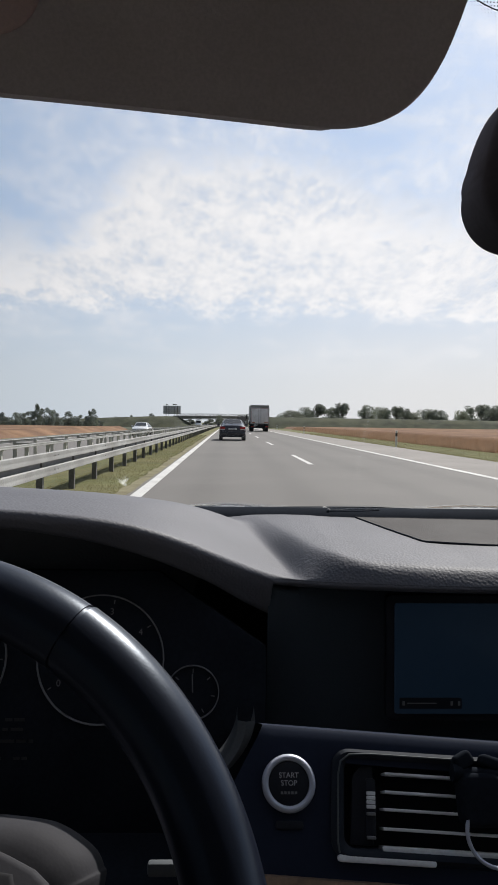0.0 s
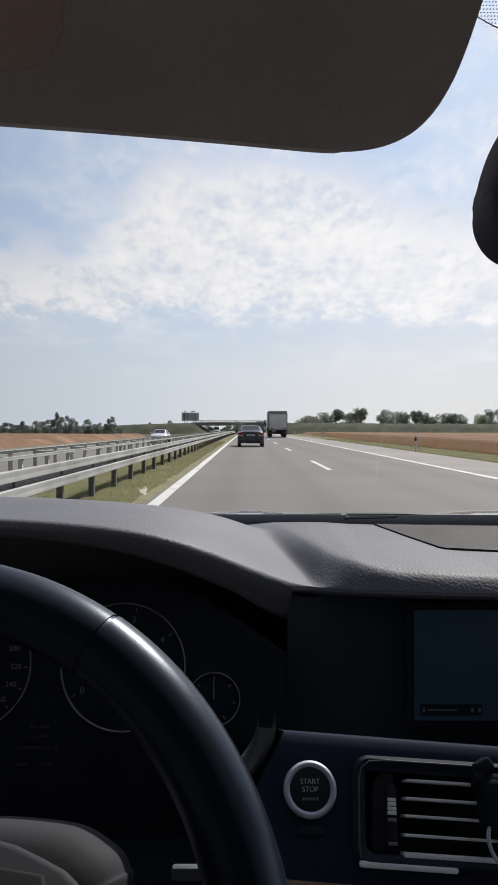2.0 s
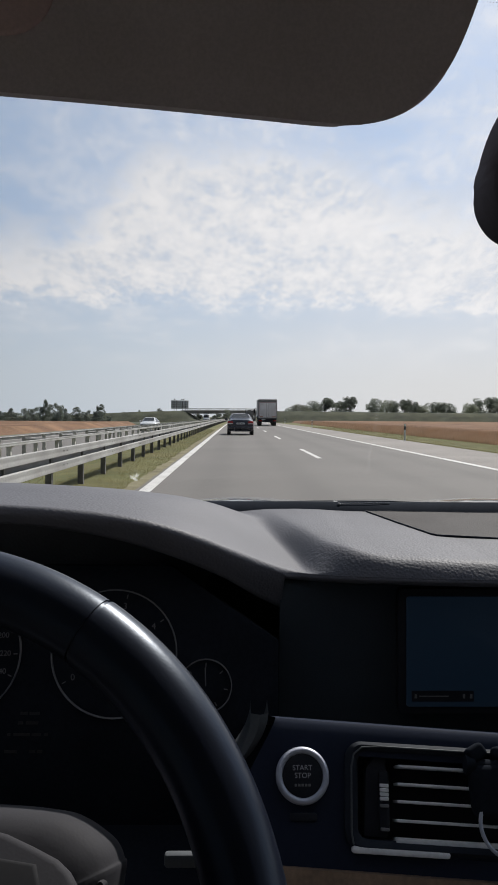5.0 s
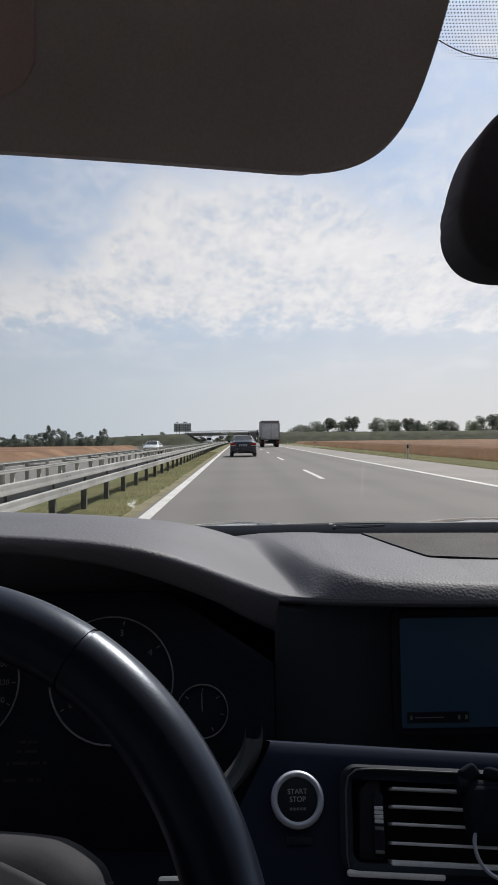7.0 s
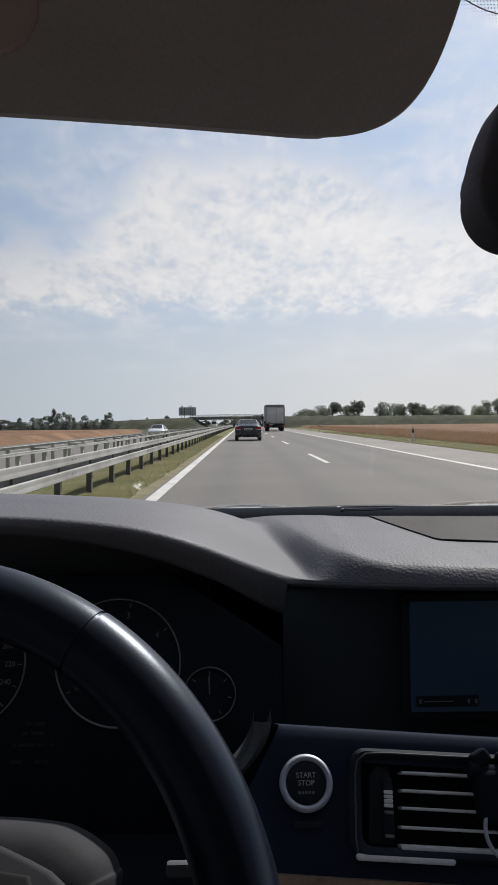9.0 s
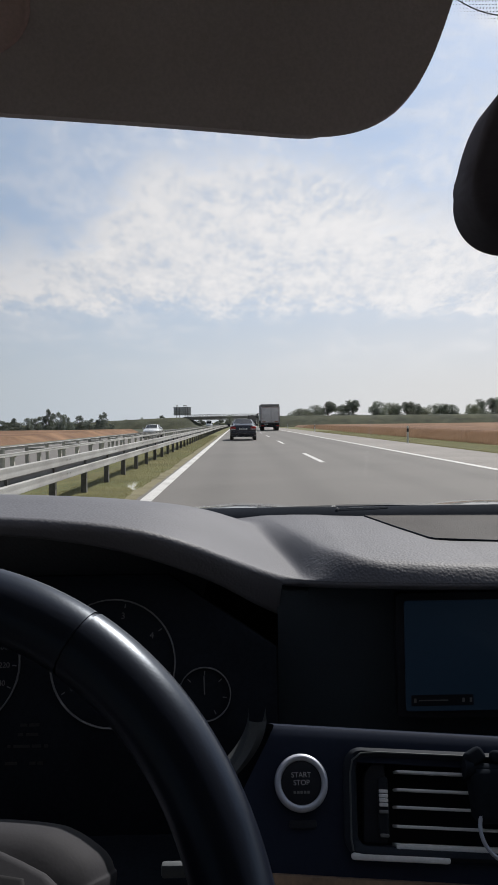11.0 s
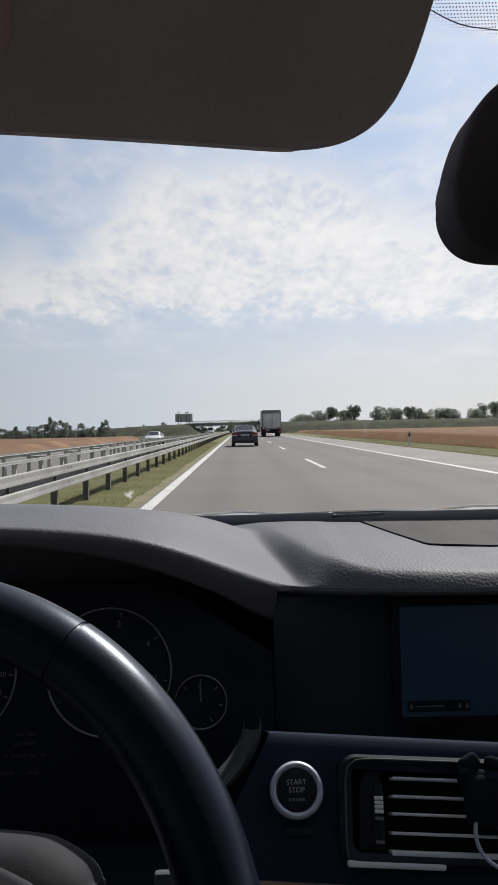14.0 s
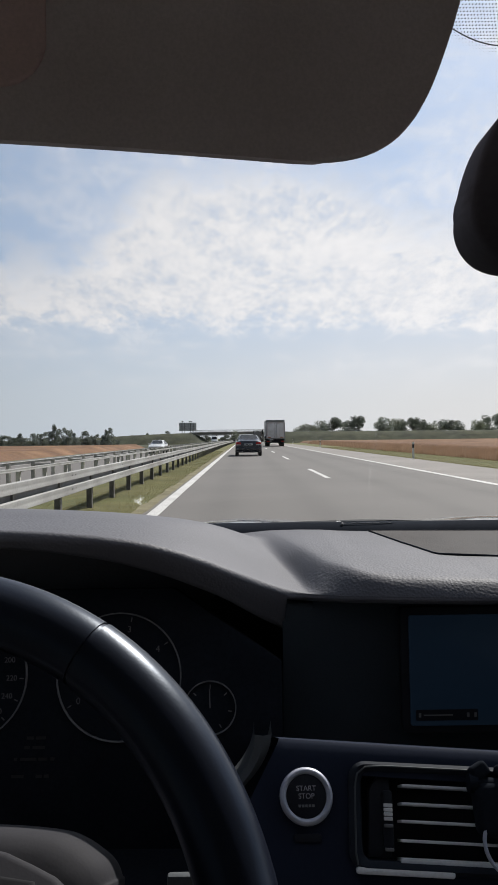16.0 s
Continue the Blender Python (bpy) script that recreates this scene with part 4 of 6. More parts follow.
half = [(0.0, 0.0570), (0.0718, 0.0548), (0.0921, 0.0517), (0.0955, 0.0440), (0.090, 0.012)]
bm = bmesh.new()
slab(bm, half[::-1] + [(-x, y) for x, y in half[1:]], 0.008, WM @ TILT @ Matrix.Translation((0, 0, 0.0016)), 0.0016, 3)
part("hub_panel", bm, HUBDARK, wheel, "dark panel let into the hub")
bm = bmesh.new()
cyl(bm, WM @ Vector((0.1140, 0.0450, 0.020)), WM @ Vector((0.1140, 0.0452, 0.0385)), 0.0046, 0.0012, 16)
part("hub_button", bm, HUBSKIN, wheel, "small grey button")
bm = bmesh.new()
cyl(bm, WC + Vector((0, 0.03, -0.03)), WC + Vector((0, 0.42, -0.24)), 0.03, 0.05, 20)
part("column", bm, BLACK, wheel)
bm = bmesh.new()
box(bm, -0.042, -0.0155, 0.428, 0.434, 0.9215, 0.9305, 0.002)
part("stalk", bm, FRAMEPLASTIC, wheel, "grey end of the column stalk")

# sun visor
visor = new("sun_visor")
visor.parent = car
bm = bmesh.new()
out = [(-0.39, 0.0287), (-0.1017, 0.0103), (-0.0292, 0.0050), (0.0150, 0.0012), (0.0350, -0.0006), (0.0500, -0.0006), (0.0640, 0.0020), (0.0755, 0.0078), (0.0835, 0.0158), (0.0890, 0.0240), (0.0935, 0.0330), (0.0985, 0.0460), (0.1040, 0.0628), (0.1130, 0.095), (0.1210, 0.122), (-0.39, 0.135)]
VIS = Matrix.Translation((0.0008, 0.310, 1.3238)) @ Matrix.Rotation(radians(90), 4, "X")
slab(bm, rounded_line(out[:-1], 2) + [out[-1]], 0.0045, VIS @ Matrix.Translation((0, 0, 0.0045)), 0.0020, 4)
part("visor_pad", bm, FABRIC, visor, "grey-brown cloth sun visor, folded down, in shade", smooth=60)
bm = bmesh.new()
slab(bm, rounded(0.24, 0.11, 0.02, 8), 0.004, VIS @ Matrix.Translation((-0.197, 0.088, 0.0062)), 0.0016, 3)
part("mirror_flap", bm, FLAP, visor, "cloth flap over the vanity mirror")

# rear-view mirror
mirror = new("rear_view_mirror")
mirror.parent = car
bm = bmesh.new()
mo = [(0.1220, 1.3119), (0.1235, 1.3250), (0.1262, 1.3370), (0.1310, 1.3500), (0.1378, 1.3610), (0.1500, 1.3705), (0.1755, 1.3755), (0.245, 1.3790), (0.33, 1.372), (0.366, 1.35), (0.368, 1.312), (0.355, 1.292), (0.32, 1.285), (0.245, 1.2865), (0.173, 1.2875), (0.1476, 1.2880), (0.1365, 1.2905), (0.1290, 1.2955), (0.1240, 1.3030)]
slab(bm, [(0.245 + (x - 0.245) * 1.008, (z - 1.332) * (1.02 if z < 1.332 else 0.985)) for x, z in smooth_loop(mo, 3)], 0.034, Matrix.Translation((0, 0.337, 1.33)) @ Matrix.Rotation(radians(90), 4, "X"), 0.003, 3)
part("mirror_shell", bm, MIRRORBLACK, mirror, "black rear-view mirror seen from the side away from the glass", smooth=60)
bm = bmesh.new()
tube(bm, [(0.245, 0.375, 1.352), (0.225, 0.383, 1.374), (0.197, 0.386, 1.388), (0.192, 0.386, 1.402)], 0.0125, 14)
part("mirror_stem", bm, BLACK, mirror)

# windscreen
WSK, WSZ = 0.45, 1.065


def ws_z(y):
    return WSZ + WSK * (1.10 - y)


bm = bmesh.new()
loft(bm, [[(x, y - 0.04 * ((x - CX) / 0.75) ** 2, ws_z(y)) for x in [-0.52 + 0.0683 * i for i in range(25)]] for y in [1.14 - 0.094 * k for k in range(11)]])
ws = part("windscreen", bm, WINDSCREEN, car, "clear sloping windscreen", smooth=60)
ws.visible_shadow = False
# dotted shade band round the mirror's foot: a net of dots, a solid rim line and a fading fringe
bm = bmesh.new()
edge_tab = [(0.085, 0.330), (0.1016, 0.3385), (0.115, 0.3448), (0.1239, 0.3492), (0.1334, 0.3523), (0.1457, 0.3539), (0.1611, 0.3556), (0.168, 0.358), (0.1735, 0.3635), (0.18, 0.375), (0.19, 0.384), (0.30, 0.386), (0.34, 0.36), (0.42, 0.34)]
for i in range(190):
    for j in range(74):
        x = 0.085 + 0.0016 * i + (0.0008 if j % 2 else 0)
        y = 0.272 + 0.00165 * j
        lim = soft(x, edge_tab, 0.003)
        if y < lim + 0.006:
            r = 0.00037 if y < lim else 0.00035 * max(0.25, 1 - (y - lim) / 0.006)
            z = ws_z(y) - 0.002
            bm.faces.new([bm.verts.new((x + r * math.cos(a), y + r * math.sin(a), z - WSK * r * math.sin(a))) for a in [math.pi / 3 * k for k in range(6)]])
loft(bm, [[(x, soft(x, edge_tab, 0.003) + d, ws_z(soft(x, edge_tab, 0.003) + d) - 0.002) for d in (-0.0003, 0.0003)] for x in [0.085 + 0.0012 * k for k in range(260)]])
me = bpy.data.meshes.new("dot_band")
bm.to_mesh(me)
bm.free()
me.materials.append(BLACK)
dots = tagged(new("dot_band", me), kind="stuff")
dots.parent = car
dots["label"] = "black printed dots on the glass round the mirror"
# cowl, wiper, bonnet
bm = bmesh.new()
loft(bm, [[(x, 1.022, 1.043), (x, 1.036, 1.0628), (x, 1.060, 1.0700), (x, 1.09, 1.0680), (x, 1.14, 1.030), (x, 1.30, 0.98)] for x in [-0.55 + 0.1 * i for i in range(18)]])
part("cowl", bm, MATT, car, "black strip at the foot of the windscreen")
bm = bmesh.new()
tube(bm, [(-0.30, 1.15, 1.045), (0.17, 1.13, 1.060), (0.24, 1.125, 1.0615), (0.60, 1.16, 1.048)], 0.006, 8)
part("wiper_arm", bm, BLACK, car, "black parked wiper arm")
bm = bmesh.new()
box(bm, 0.152, 0.156, 1.048, 1.054, 1.0668, 1.0710, 0.0015)
tube(bm, [(0.156, 1.052, 1.0693), (0.20, 1.053, 1.0700), (0.23, 1.056, 1.0696)], 0.0009, 6)
part("wiper_joint", bm, DIM, car, "grey wiper joint")
bm = bmesh.new()
rows = []
for k in range(14):
    y = 1.24 + 0.09 * k
    rows.append([(x, y, 1.019 + 0.014 * math.exp(-((abs(x - CX) - 0.30) / 0.13) ** 2) - 0.020 * ((x - CX) / 0.8) ** 2 - 0.17 * ((y - 1.24) / 1.2) ** 2) for x in [-0.50 + 0.05 * i for i in range(33)]])
loft(bm, rows)
part("bonnet", bm, BODY_BLACK, car, "black glossy bonnet", smooth=60)

# shell round the cabin, out of view, added to keep the inside dark
bm = bmesh.new()
rows = []
for k in range(16):
    y = 0.27 - 0.16 * k
    zc = 1.452 - 0.02 * (k / 15) ** 2
    rows.append([(x, y, zc - 0.05 * ((x - CX) / 0.75) ** 4) for x in [-0.48 + 0.078 * i for i in range(21)]])
loft(bm, rows)
rf = part("roof_lining", bm, HEADLINER, car, "grey cloth headliner", smooth=60)
so = rf.modifiers.new("thickness", "SOLIDIFY")
so.thickness, so.offset = 0.03, 1.0
bm = bmesh.new()
rows = []
for k in range(20):
    y = 0.30 - 0.13 * k
    zc = 1.500 - 0.10 * (k / 19) ** 2.5
    rows.append([(CX + 0.74 * u, y, zc - 0.06 * abs(u) ** 4) for u in [-1 + 0.1 * i for i in range(21)]])
loft(bm, rows)
roof = part("roof_panel", bm, BODY_BLACK, car, "black painted roof", smooth=60)
so = roof.modifiers.new("thickness", "SOLIDIFY")
so.thickness, so.offset = 0.012, -1.0
bm = bmesh.new()
loft(bm, [[(CX + 0.70 * u * (1 + 0.10 * k), -2.17 - 0.14 * k, 1.39 - 0.09 * k - 0.03 * u * u) for u in [-1 + 0.2 * i for i in range(11)]] for k in range(5)])
part("rear_window", bm, REAR_DARKENED, car, "unseen sloping rear window, darkened to cut light from behind")
for side in (-1, 1):
    xo, xi = CX + side * 0.90, CX + side * 0.80
    bm = bmesh.new()
    box(bm, min(xo, xi), max(xo, xi), -2.0, 1.3, 0.25, 1.00, 0.03)
    part("door_panel", bm, CABIN, car, "dark grey door panel")
    bm = bmesh.new()
    loft(bm, [[(CX + side * 0.82, y, 0.99), (CX + side * 0.78, y, 1.2), (CX + side * 0.72, y, 1.43)] for y in (0.95, 0.5, 0.0, -0.6, -1.2)])
    part("side_window", bm, TINTED, car, "tinted side window glass")
    bm = bmesh.new()
    tube(bm, [(CX + side * 0.80, 1.16, 1.02), (CX + side * 0.76, 0.75, 1.24), (CX + side * 0.72, 0.27, 1.435)], 0.035, 10)
    tube(bm, [(CX + side * 0.80, -0.25, 0.96), (CX + side * 0.73, -0.35, 1.43)], 0.05, 10)
    tube(bm, [(CX + side * 0.80, -1.3, 0.96), (CX + side * 0.72, -1.5, 1.43)], 0.12, 10)
    part("pillar", bm, CABIN, car, "dark grey roof pillar")
bm = bmesh.new()
box(bm, CX - 0.85, CX + 0.85, -2.1, 1.25, 0.2, 0.26, 0.01)
part("cabin_floor", bm, CABIN, car)
# added wall up to the roof, closes the cabin against light from behind
bm = bmesh.new()
box(bm, CX - 0.80, CX + 0.80, -2.1, -1.75, 0.26, 1.42, 0.05)
part("rear_seat_back", bm, CABIN, car)
for sx in (-0.37, 0.37):
    seat = new("seat")
    seat.parent = car
    for name, y0, y1, z0, z1, half in (("backrest", -0.50, -0.36, 0.45, 1.08, 0.25), ("headrest", -0.50, -0.40, 1.09, 1.27, 0.13), ("cushion", -0.40, 0.12, 0.32, 0.48, 0.25)):
        bm = bmesh.new()
        box(bm, CX + sx - half, CX + sx + half, y0, y1, z0, z1, 0.045, 3)
        part(name, bm, CABIN, seat, "dark grey upholstery")

for sx in (-1, 1):
    bm = bmesh.new()
    box(bm, CX + sx * 0.80 - 0.10, CX + sx * 0.80 + 0.10, 1.28, 2.40, 0.35, 0.86, 0.06, 3)
    part("wing", bm, BODY_BLACK, car, "black front wing")
bm = bmesh.new()
box(bm, CX - 0.88, CX + 0.88, 2.38, 2.62, 0.25, 0.82, 0.08, 3)
part("front_bumper", bm, BODY_BLACK, car, "black front bumper")
bm = bmesh.new()
box(bm, CX - 0.86, CX + 0.86, -2.75, -2.08, 0.28, 0.98, 0.08, 3)
part("boot", bm, BODY_BLACK, car, "black boot")

# dried insect splashes on the glass
SPLASH = bpy.data.materials.new("dried_splash")
SPLASH.use_nodes = True
nt = SPLASH.node_tree
nt.nodes.clear()
sp_t, sp_d, sp_m = nt.nodes.new("ShaderNodeBsdfTransparent"), nt.nodes.new("ShaderNodeBsdfTranslucent"), nt.nodes.new("ShaderNodeMixShader")
sp_n = nt.nodes.new("ShaderNodeTexNoise")
sp_n.inputs["Scale"].default_value = 260
sp_r = nt.nodes.new("ShaderNodeMapRange")
sp_r.inputs["To Max"].default_value = 0.32
sp_d.inputs["Color"].default_value = (0.9, 0.9, 0.88, 1)
nt.links.new(sp_n.outputs["Fac"], sp_r.inputs["Value"])
nt.links.new(sp_r.outputs[0], sp_m.inputs[0])
nt.links.new(sp_t.outputs[0], sp_m.inputs[1])
nt.links.new(sp_d.outputs[0], sp_m.inputs[2])
nt.links.new(sp_m.outputs[0], nt.nodes.new("ShaderNodeOutputMaterial").inputs[0])
rng = random.Random(12)
def splash(x, y, w, h, rays):
    """A burst: a torn middle and thin streaks thrown upwards."""
    bm = bmesh.new()

    def spot(cx, cy, r0, stretch):
        vs = []
        for j in range(9):
            a = 2 * math.pi * j / 9
            q = r0 * rng.uniform(0.6, 1.2)
            vs.append(bm.verts.new((cx + q * math.cos(a), cy + q * stretch * math.sin(a), ws_z(cy + q * stretch * math.sin(a)) - 0.002)))
        bm.faces.new(vs)

    for k in range(7):
        spot(x + rng.gauss(0, w * 0.30), y + rng.gauss(0, h * 0.25), w * rng.uniform(0.10, 0.30), 1.8)
    for k in range(rays):
        a = rng.uniform(0.1, 0.9) * math.pi if k % 3 else rng.uniform(0, 2 * math.pi)
        l0, l1 = rng.uniform(0.15, 0.4), rng.uniform(0.6, 1.3)
        ex, ey = math.cos(a) * w, -math.sin(a) * h
        n = Vector((-ey, ex)).normalized() * w * 0.035
        pts = [(x + ex * l0 - n.x, y + ey * l0 - n.y), (x + ex * l0 + n.x, y + ey * l0 + n.y), (x + ex * l1, y + ey * l1)]
        bm.faces.new([bm.verts.new((px, py, ws_z(py) - 0.002)) for px, py in pts])
    o = part("splash", bm, SPLASH, car, "dried pale insect splash on the glass")
    o.visible_shadow = False


splash(-0.0038, 0.774, 0.0045, 0.030, 8)
splash(-0.137, 0.994, 0.013, 0.026, 26)
splash(0.153, 1.088, 0.007, 0.010, 10)

# a reflected streak in the glass, painted as a thin pale strip
REFLECTED_STREAK = SPLASH.copy()
REFLECTED_STREAK.name = "wiped_smear"
for nd in REFLECTED_STREAK.node_tree.nodes:
    if nd.type == "MAP_RANGE":
        nd.inputs["To Max"].default_value = 0.035
bm = bmesh.new()
loft(bm, [[(x - w, y, ws_z(y) - 0.0025), (x + w, y, ws_z(y) - 0.0025)] for x, y, w in ((0.148, 0.735, 0.0008), (0.159, 0.80, 0.0018), (0.1693, 0.8957, 0.0024), (0.182, 0.975, 0.0022))])
sm = part("smear", bm, REFLECTED_STREAK, car, "faint upright pale strip on the glass, painted for a reflected streak")
sm.visible_shadow = False

# clip-on holder in the vent
hold = thing("phone_holder", "black clip-on phone holder with a silver ring in the air vent", "phone holder")
hold.matrix_basis = RIDE
bm = bmesh.new()
slab(bm, rounded(0.036, 0.040, 0.008), 0.020, fas_m(0.211, 0.8915, 0.020), 0.005, 3)
slab(bm, rounded(0.016, 0.012, 0.004), 0.012, fas_m(0.200, 0.9165, 0.018, 0.5), 0.003, 3)
slab(bm, rounded(0.018, 0.010, 0.004), 0.012, fas_m(0.222, 0.9150, 0.018, -0.3), 0.003, 3)
part("clamp", bm, MATT, hold, "black plastic clamp")
bm = bmesh.new()
cyl(bm, fas(0.192, 0.9085, 0.012), fas(0.235, 0.906, 0.014), 0.0052, 0.0052, 14)
cyl(bm, fas(0.190, 0.9088, 0.012), fas(0.197, 0.9083, 0.012), 0.0075, 0.0075, 14)
part("hinge", bm, MATT, hold, "black hinge pin")
bm = bmesh.new()
tube(bm, [fas_m(0.2180, 0.8700, 0.018) @ Vector((0.0232 * math.cos(a), 0.0232 * math.sin(a), 0)) for a in [2 * math.pi * k / 40 for k in range(40)]], 0.0016, 8, closed=True)
part("ring", bm, RINGSILVER, hold, "thin silver ring")


# ---- bridge, banks, board ----
BY = 416.0
BASE = gz(BY)
bridge = thing("bridge", "grey concrete road bridge over the motorway with steel railings", "bridge", at=(0, BY, 0))
bm = bmesh.new()
prof = [(-4.6, 4.55), (-4.6, 3.95), (-4.3, 3.85), (-4.0, 2.95), (4.0, 2.95), (4.3, 3.85), (4.6, 3.95), (4.6, 4.55), (4.3, 4.60), (-4.3, 4.60)]
loft(bm, [[(x, y, z + 0.25 * (1 - ((x + 3) / 30) ** 2)) for y, z in prof] for x in [-30 + 3 * k for k in range(19)]], closed=True, caps=True)
part("deck", bm, CONCRETE, bridge, "grey concrete bridge deck")
for k in range(5):
    bm = bmesh.new()
    box(bm, -29, 23, -3.4 + 1.6 * k, -2.9 + 1.6 * k, 2.75, 3.05, 0.02)
    part("girder", bm, CONCRETE, bridge, "concrete girder under the deck")
for x in (-16.0, 11.3):
    for y, lean in ((-2.2, -0.5), (2.2, 0.5)):
        bm = bmesh.new()
        loft(bm, [[(x - w, y + dy - 0.5, z), (x + w, y + dy - 0.5, z), (x + w, y + dy + 0.5, z), (x - w, y + dy + 0.5, z)] for z, w, dy in ((BASE - 0.4, 0.42, 0), (1.0, 0.5, lean * 0.5), (3.1, 0.68, lean))], closed=True, caps=True)
        part("pillar", bm, CONCRETE, bridge, "tapered concrete pillar")
for y in (-4.45, 4.45):
    for z, r in ((5.70, 0.05), (4.85, 0.03), (5.3, 0.025)):
        bm = bmesh.new()
        tube(bm, [(x, y, z + 0.25 * (1 - ((x + 3) / 30) ** 2)) for x in [-30 + 3 * k for k in range(19)]], r, 6)
        part("handrail", bm, GALV, bridge, "steel handrail")
    bm = bmesh.new()
    for k in range(180):
        x = -30 + 0.3 * k
        zz = 0.25 * (1 - ((x + 3) / 30) ** 2)
        w = 0.04 if k % 8 == 0 else 0.012
        box(bm, x - w, x + w, y - w, y + w, 4.5 + zz, 5.7 + zz)
    tagged(part("balusters", bm, GALV, bridge, "thin steel balusters"), kind="stuff")
for x0, x1 in ((-31.5, -28.5), (22.5, 25.5)):
    bm = bmesh.new()
    box(bm, x0, x1, -4.7, 4.7, BASE - 0.2, 4.6, 0.05)
    part("abutment", bm, CONCRETE, bridge, "concrete abutment")

for side, tops, label in ((-1, [(-27, 3.2), (-30, 4.3), (-45, 4.0), (-60, 3.4), (-80, 2.4), (-110, 0.8), (-150, -1.2), (-260, -2.4)], "grassy embankment that carries the bridge road"), (1, [(21, 3.2), (24, 4.5), (60, 4.4), (120, 4.2), (200, 4.1), (330, 3.9), (600, 3.6), (900, 3.0)], "grassy embankment that carries the bridge road")):
    bm = bmesh.new()
    rows = []
    rng = random.Random(side + 5)
    x_end = tops[0][0] - side * 9
    rows.append([(x_end, BY - 10, BASE - 0.6), (x_end, BY - 5, BASE - 0.5), (x_end, BY, BASE - 0.5), (x_end, BY + 5, BASE - 0.5), (x_end, BY + 10, BASE - 0.6)])
    for a, b in zip(tops, tops[1:]):
        for k in range(6):
            t = k / 6
            x, z = a[0] + (b[0] - a[0]) * t, a[1] + (b[1] - a[1]) * t
            h = z - BASE
            j = [rng.uniform(-0.15, 0.15) for _ in range(4)]
            rows.append([(x, BY - 5 - 2.0 * h, BASE - 0.5), (x, BY - 5 - h * 0.9, BASE + h * 0.55 + j[0]), (x, BY - 4.8, z + j[1] * 0.4), (x, BY + 4.8, z + j[2] * 0.4), (x, BY + 5 + 2.0 * h, BASE - 0.5)])
    loft(bm, rows)
    tagged(link_mesh("embankment", bm, FARGRASS, smooth=50), label, "embankment", kind="structure")

board = thing("billboard", "large grey steel billboard seen from its ribbed back, on posts", "billboard", at=(-33.5, 431, 0))
bm = bmesh.new()
box(bm, -5.2, 5.2, -0.10, 0.10, 5.75, 10.7, 0.02)
part("board_panel", bm, surf("billboard_back", (0.62, 0.63, 0.64), 0.7, 0.2, var=0.2, size=1.5, fine=0.2), board, "grey sheet metal back")
for k in range(5):
    bm = bmesh.new()
    box(bm, -5.25, 5.25, -0.24, -0.10, 5.80 + 1.18 * k, 5.92 + 1.18 * k, 0.01)
    part("rib", bm, DARKENED_STEEL, board, "horizontal steel rib")
for x in (-3.4, -1.8, 1.7, 3.3):
    bm = bmesh.new()
    box(bm, x - 0.13, x + 0.13, -0.50, -0.26, -2.2, 10.6, 0.02)
    part("board_post", bm, POST, board, "steel post")
for x in (-3.2, 1.0, 2.2):
    bm = bmesh.new()
    tube(bm, [(x, -0.1, 10.6), (x, 0.5, 11.2)], 0.05, 6)
    box(bm, x - 0.5, x + 0.5, 0.3, 1.0, 11.2, 11.7, 0.05, m=None)
    part("lamp", bm, POST, board, "floodlight on a bracket")


# ---- vehicles ----
def paint_of(name, col, rough=0.28):
    return surf(name, col, rough, var=0.06, size=0.5, fine=0.01, bump=0, coat=0.6)


RED_LAMP = surf("red_tail_lens", (0.35, 0.015, 0.012), 0.25, bump=0)
ORANGE = surf("orange_lens", (0.40, 0.13, 0.05), 0.35, bump=0)
DARKGLASS = surf("dark_car_glass", (0.012, 0.014, 0.016), 0.08, var=0.05, bump=0, spec=0.8)
RUBBER = surf("tyre_rubber", (0.022, 0.021, 0.020), 0.85, var=0.2, size=0.2, fine=0.01)
STEEL = surf("wheel_steel", (0.36, 0.36, 0.37), 0.45, 0.8)
WHITE = surf("white_plate", (0.72, 0.73, 0.74), 0.5, bump=0, var=0.05)
INK = surf("dark_print", (0.03, 0.03, 0.035), 0.6, bump=0)


def wheel_part(parent, x, y, r, w, side, twin=False):
    """One road wheel with its tyre and rim, the outside face towards side."""
    e = new("wheel")
    e.parent = parent
    bm = bmesh.new()
    prof = [(r * 0.62, -w / 2), (r * 0.93, -w / 2), (r, -w * 0.36), (r, w * 0.36), (r * 0.93, w / 2), (r * 0.62, w / 2), (r * 0.60, w * 0.3)]
    loft(bm, [[(x + a, y + q * math.cos(t), r + q * math.sin(t)) for q, a in prof] for t in [2 * math.pi * k / 28 for k in range(29)]])
    part("tyre", bm, RUBBER, e)
    bm = bmesh.new()
    cyl(bm, (x - side * w * 0.1, y, r), (x + side * w * 0.34, y, r), r * 0.60, r * 0.52, 20)
    cyl(bm, (x, y, r), (x + side * w * 0.46, y, r), r * 0.2, r * 0.16, 12)
    part("rim", bm, STEEL, e)
    return e


for sx in (-1, 1):
    for y in (1.75, -1.25):
        wheel_part(car, CX + sx * 0.78, y, 0.325, 0.225, sx)


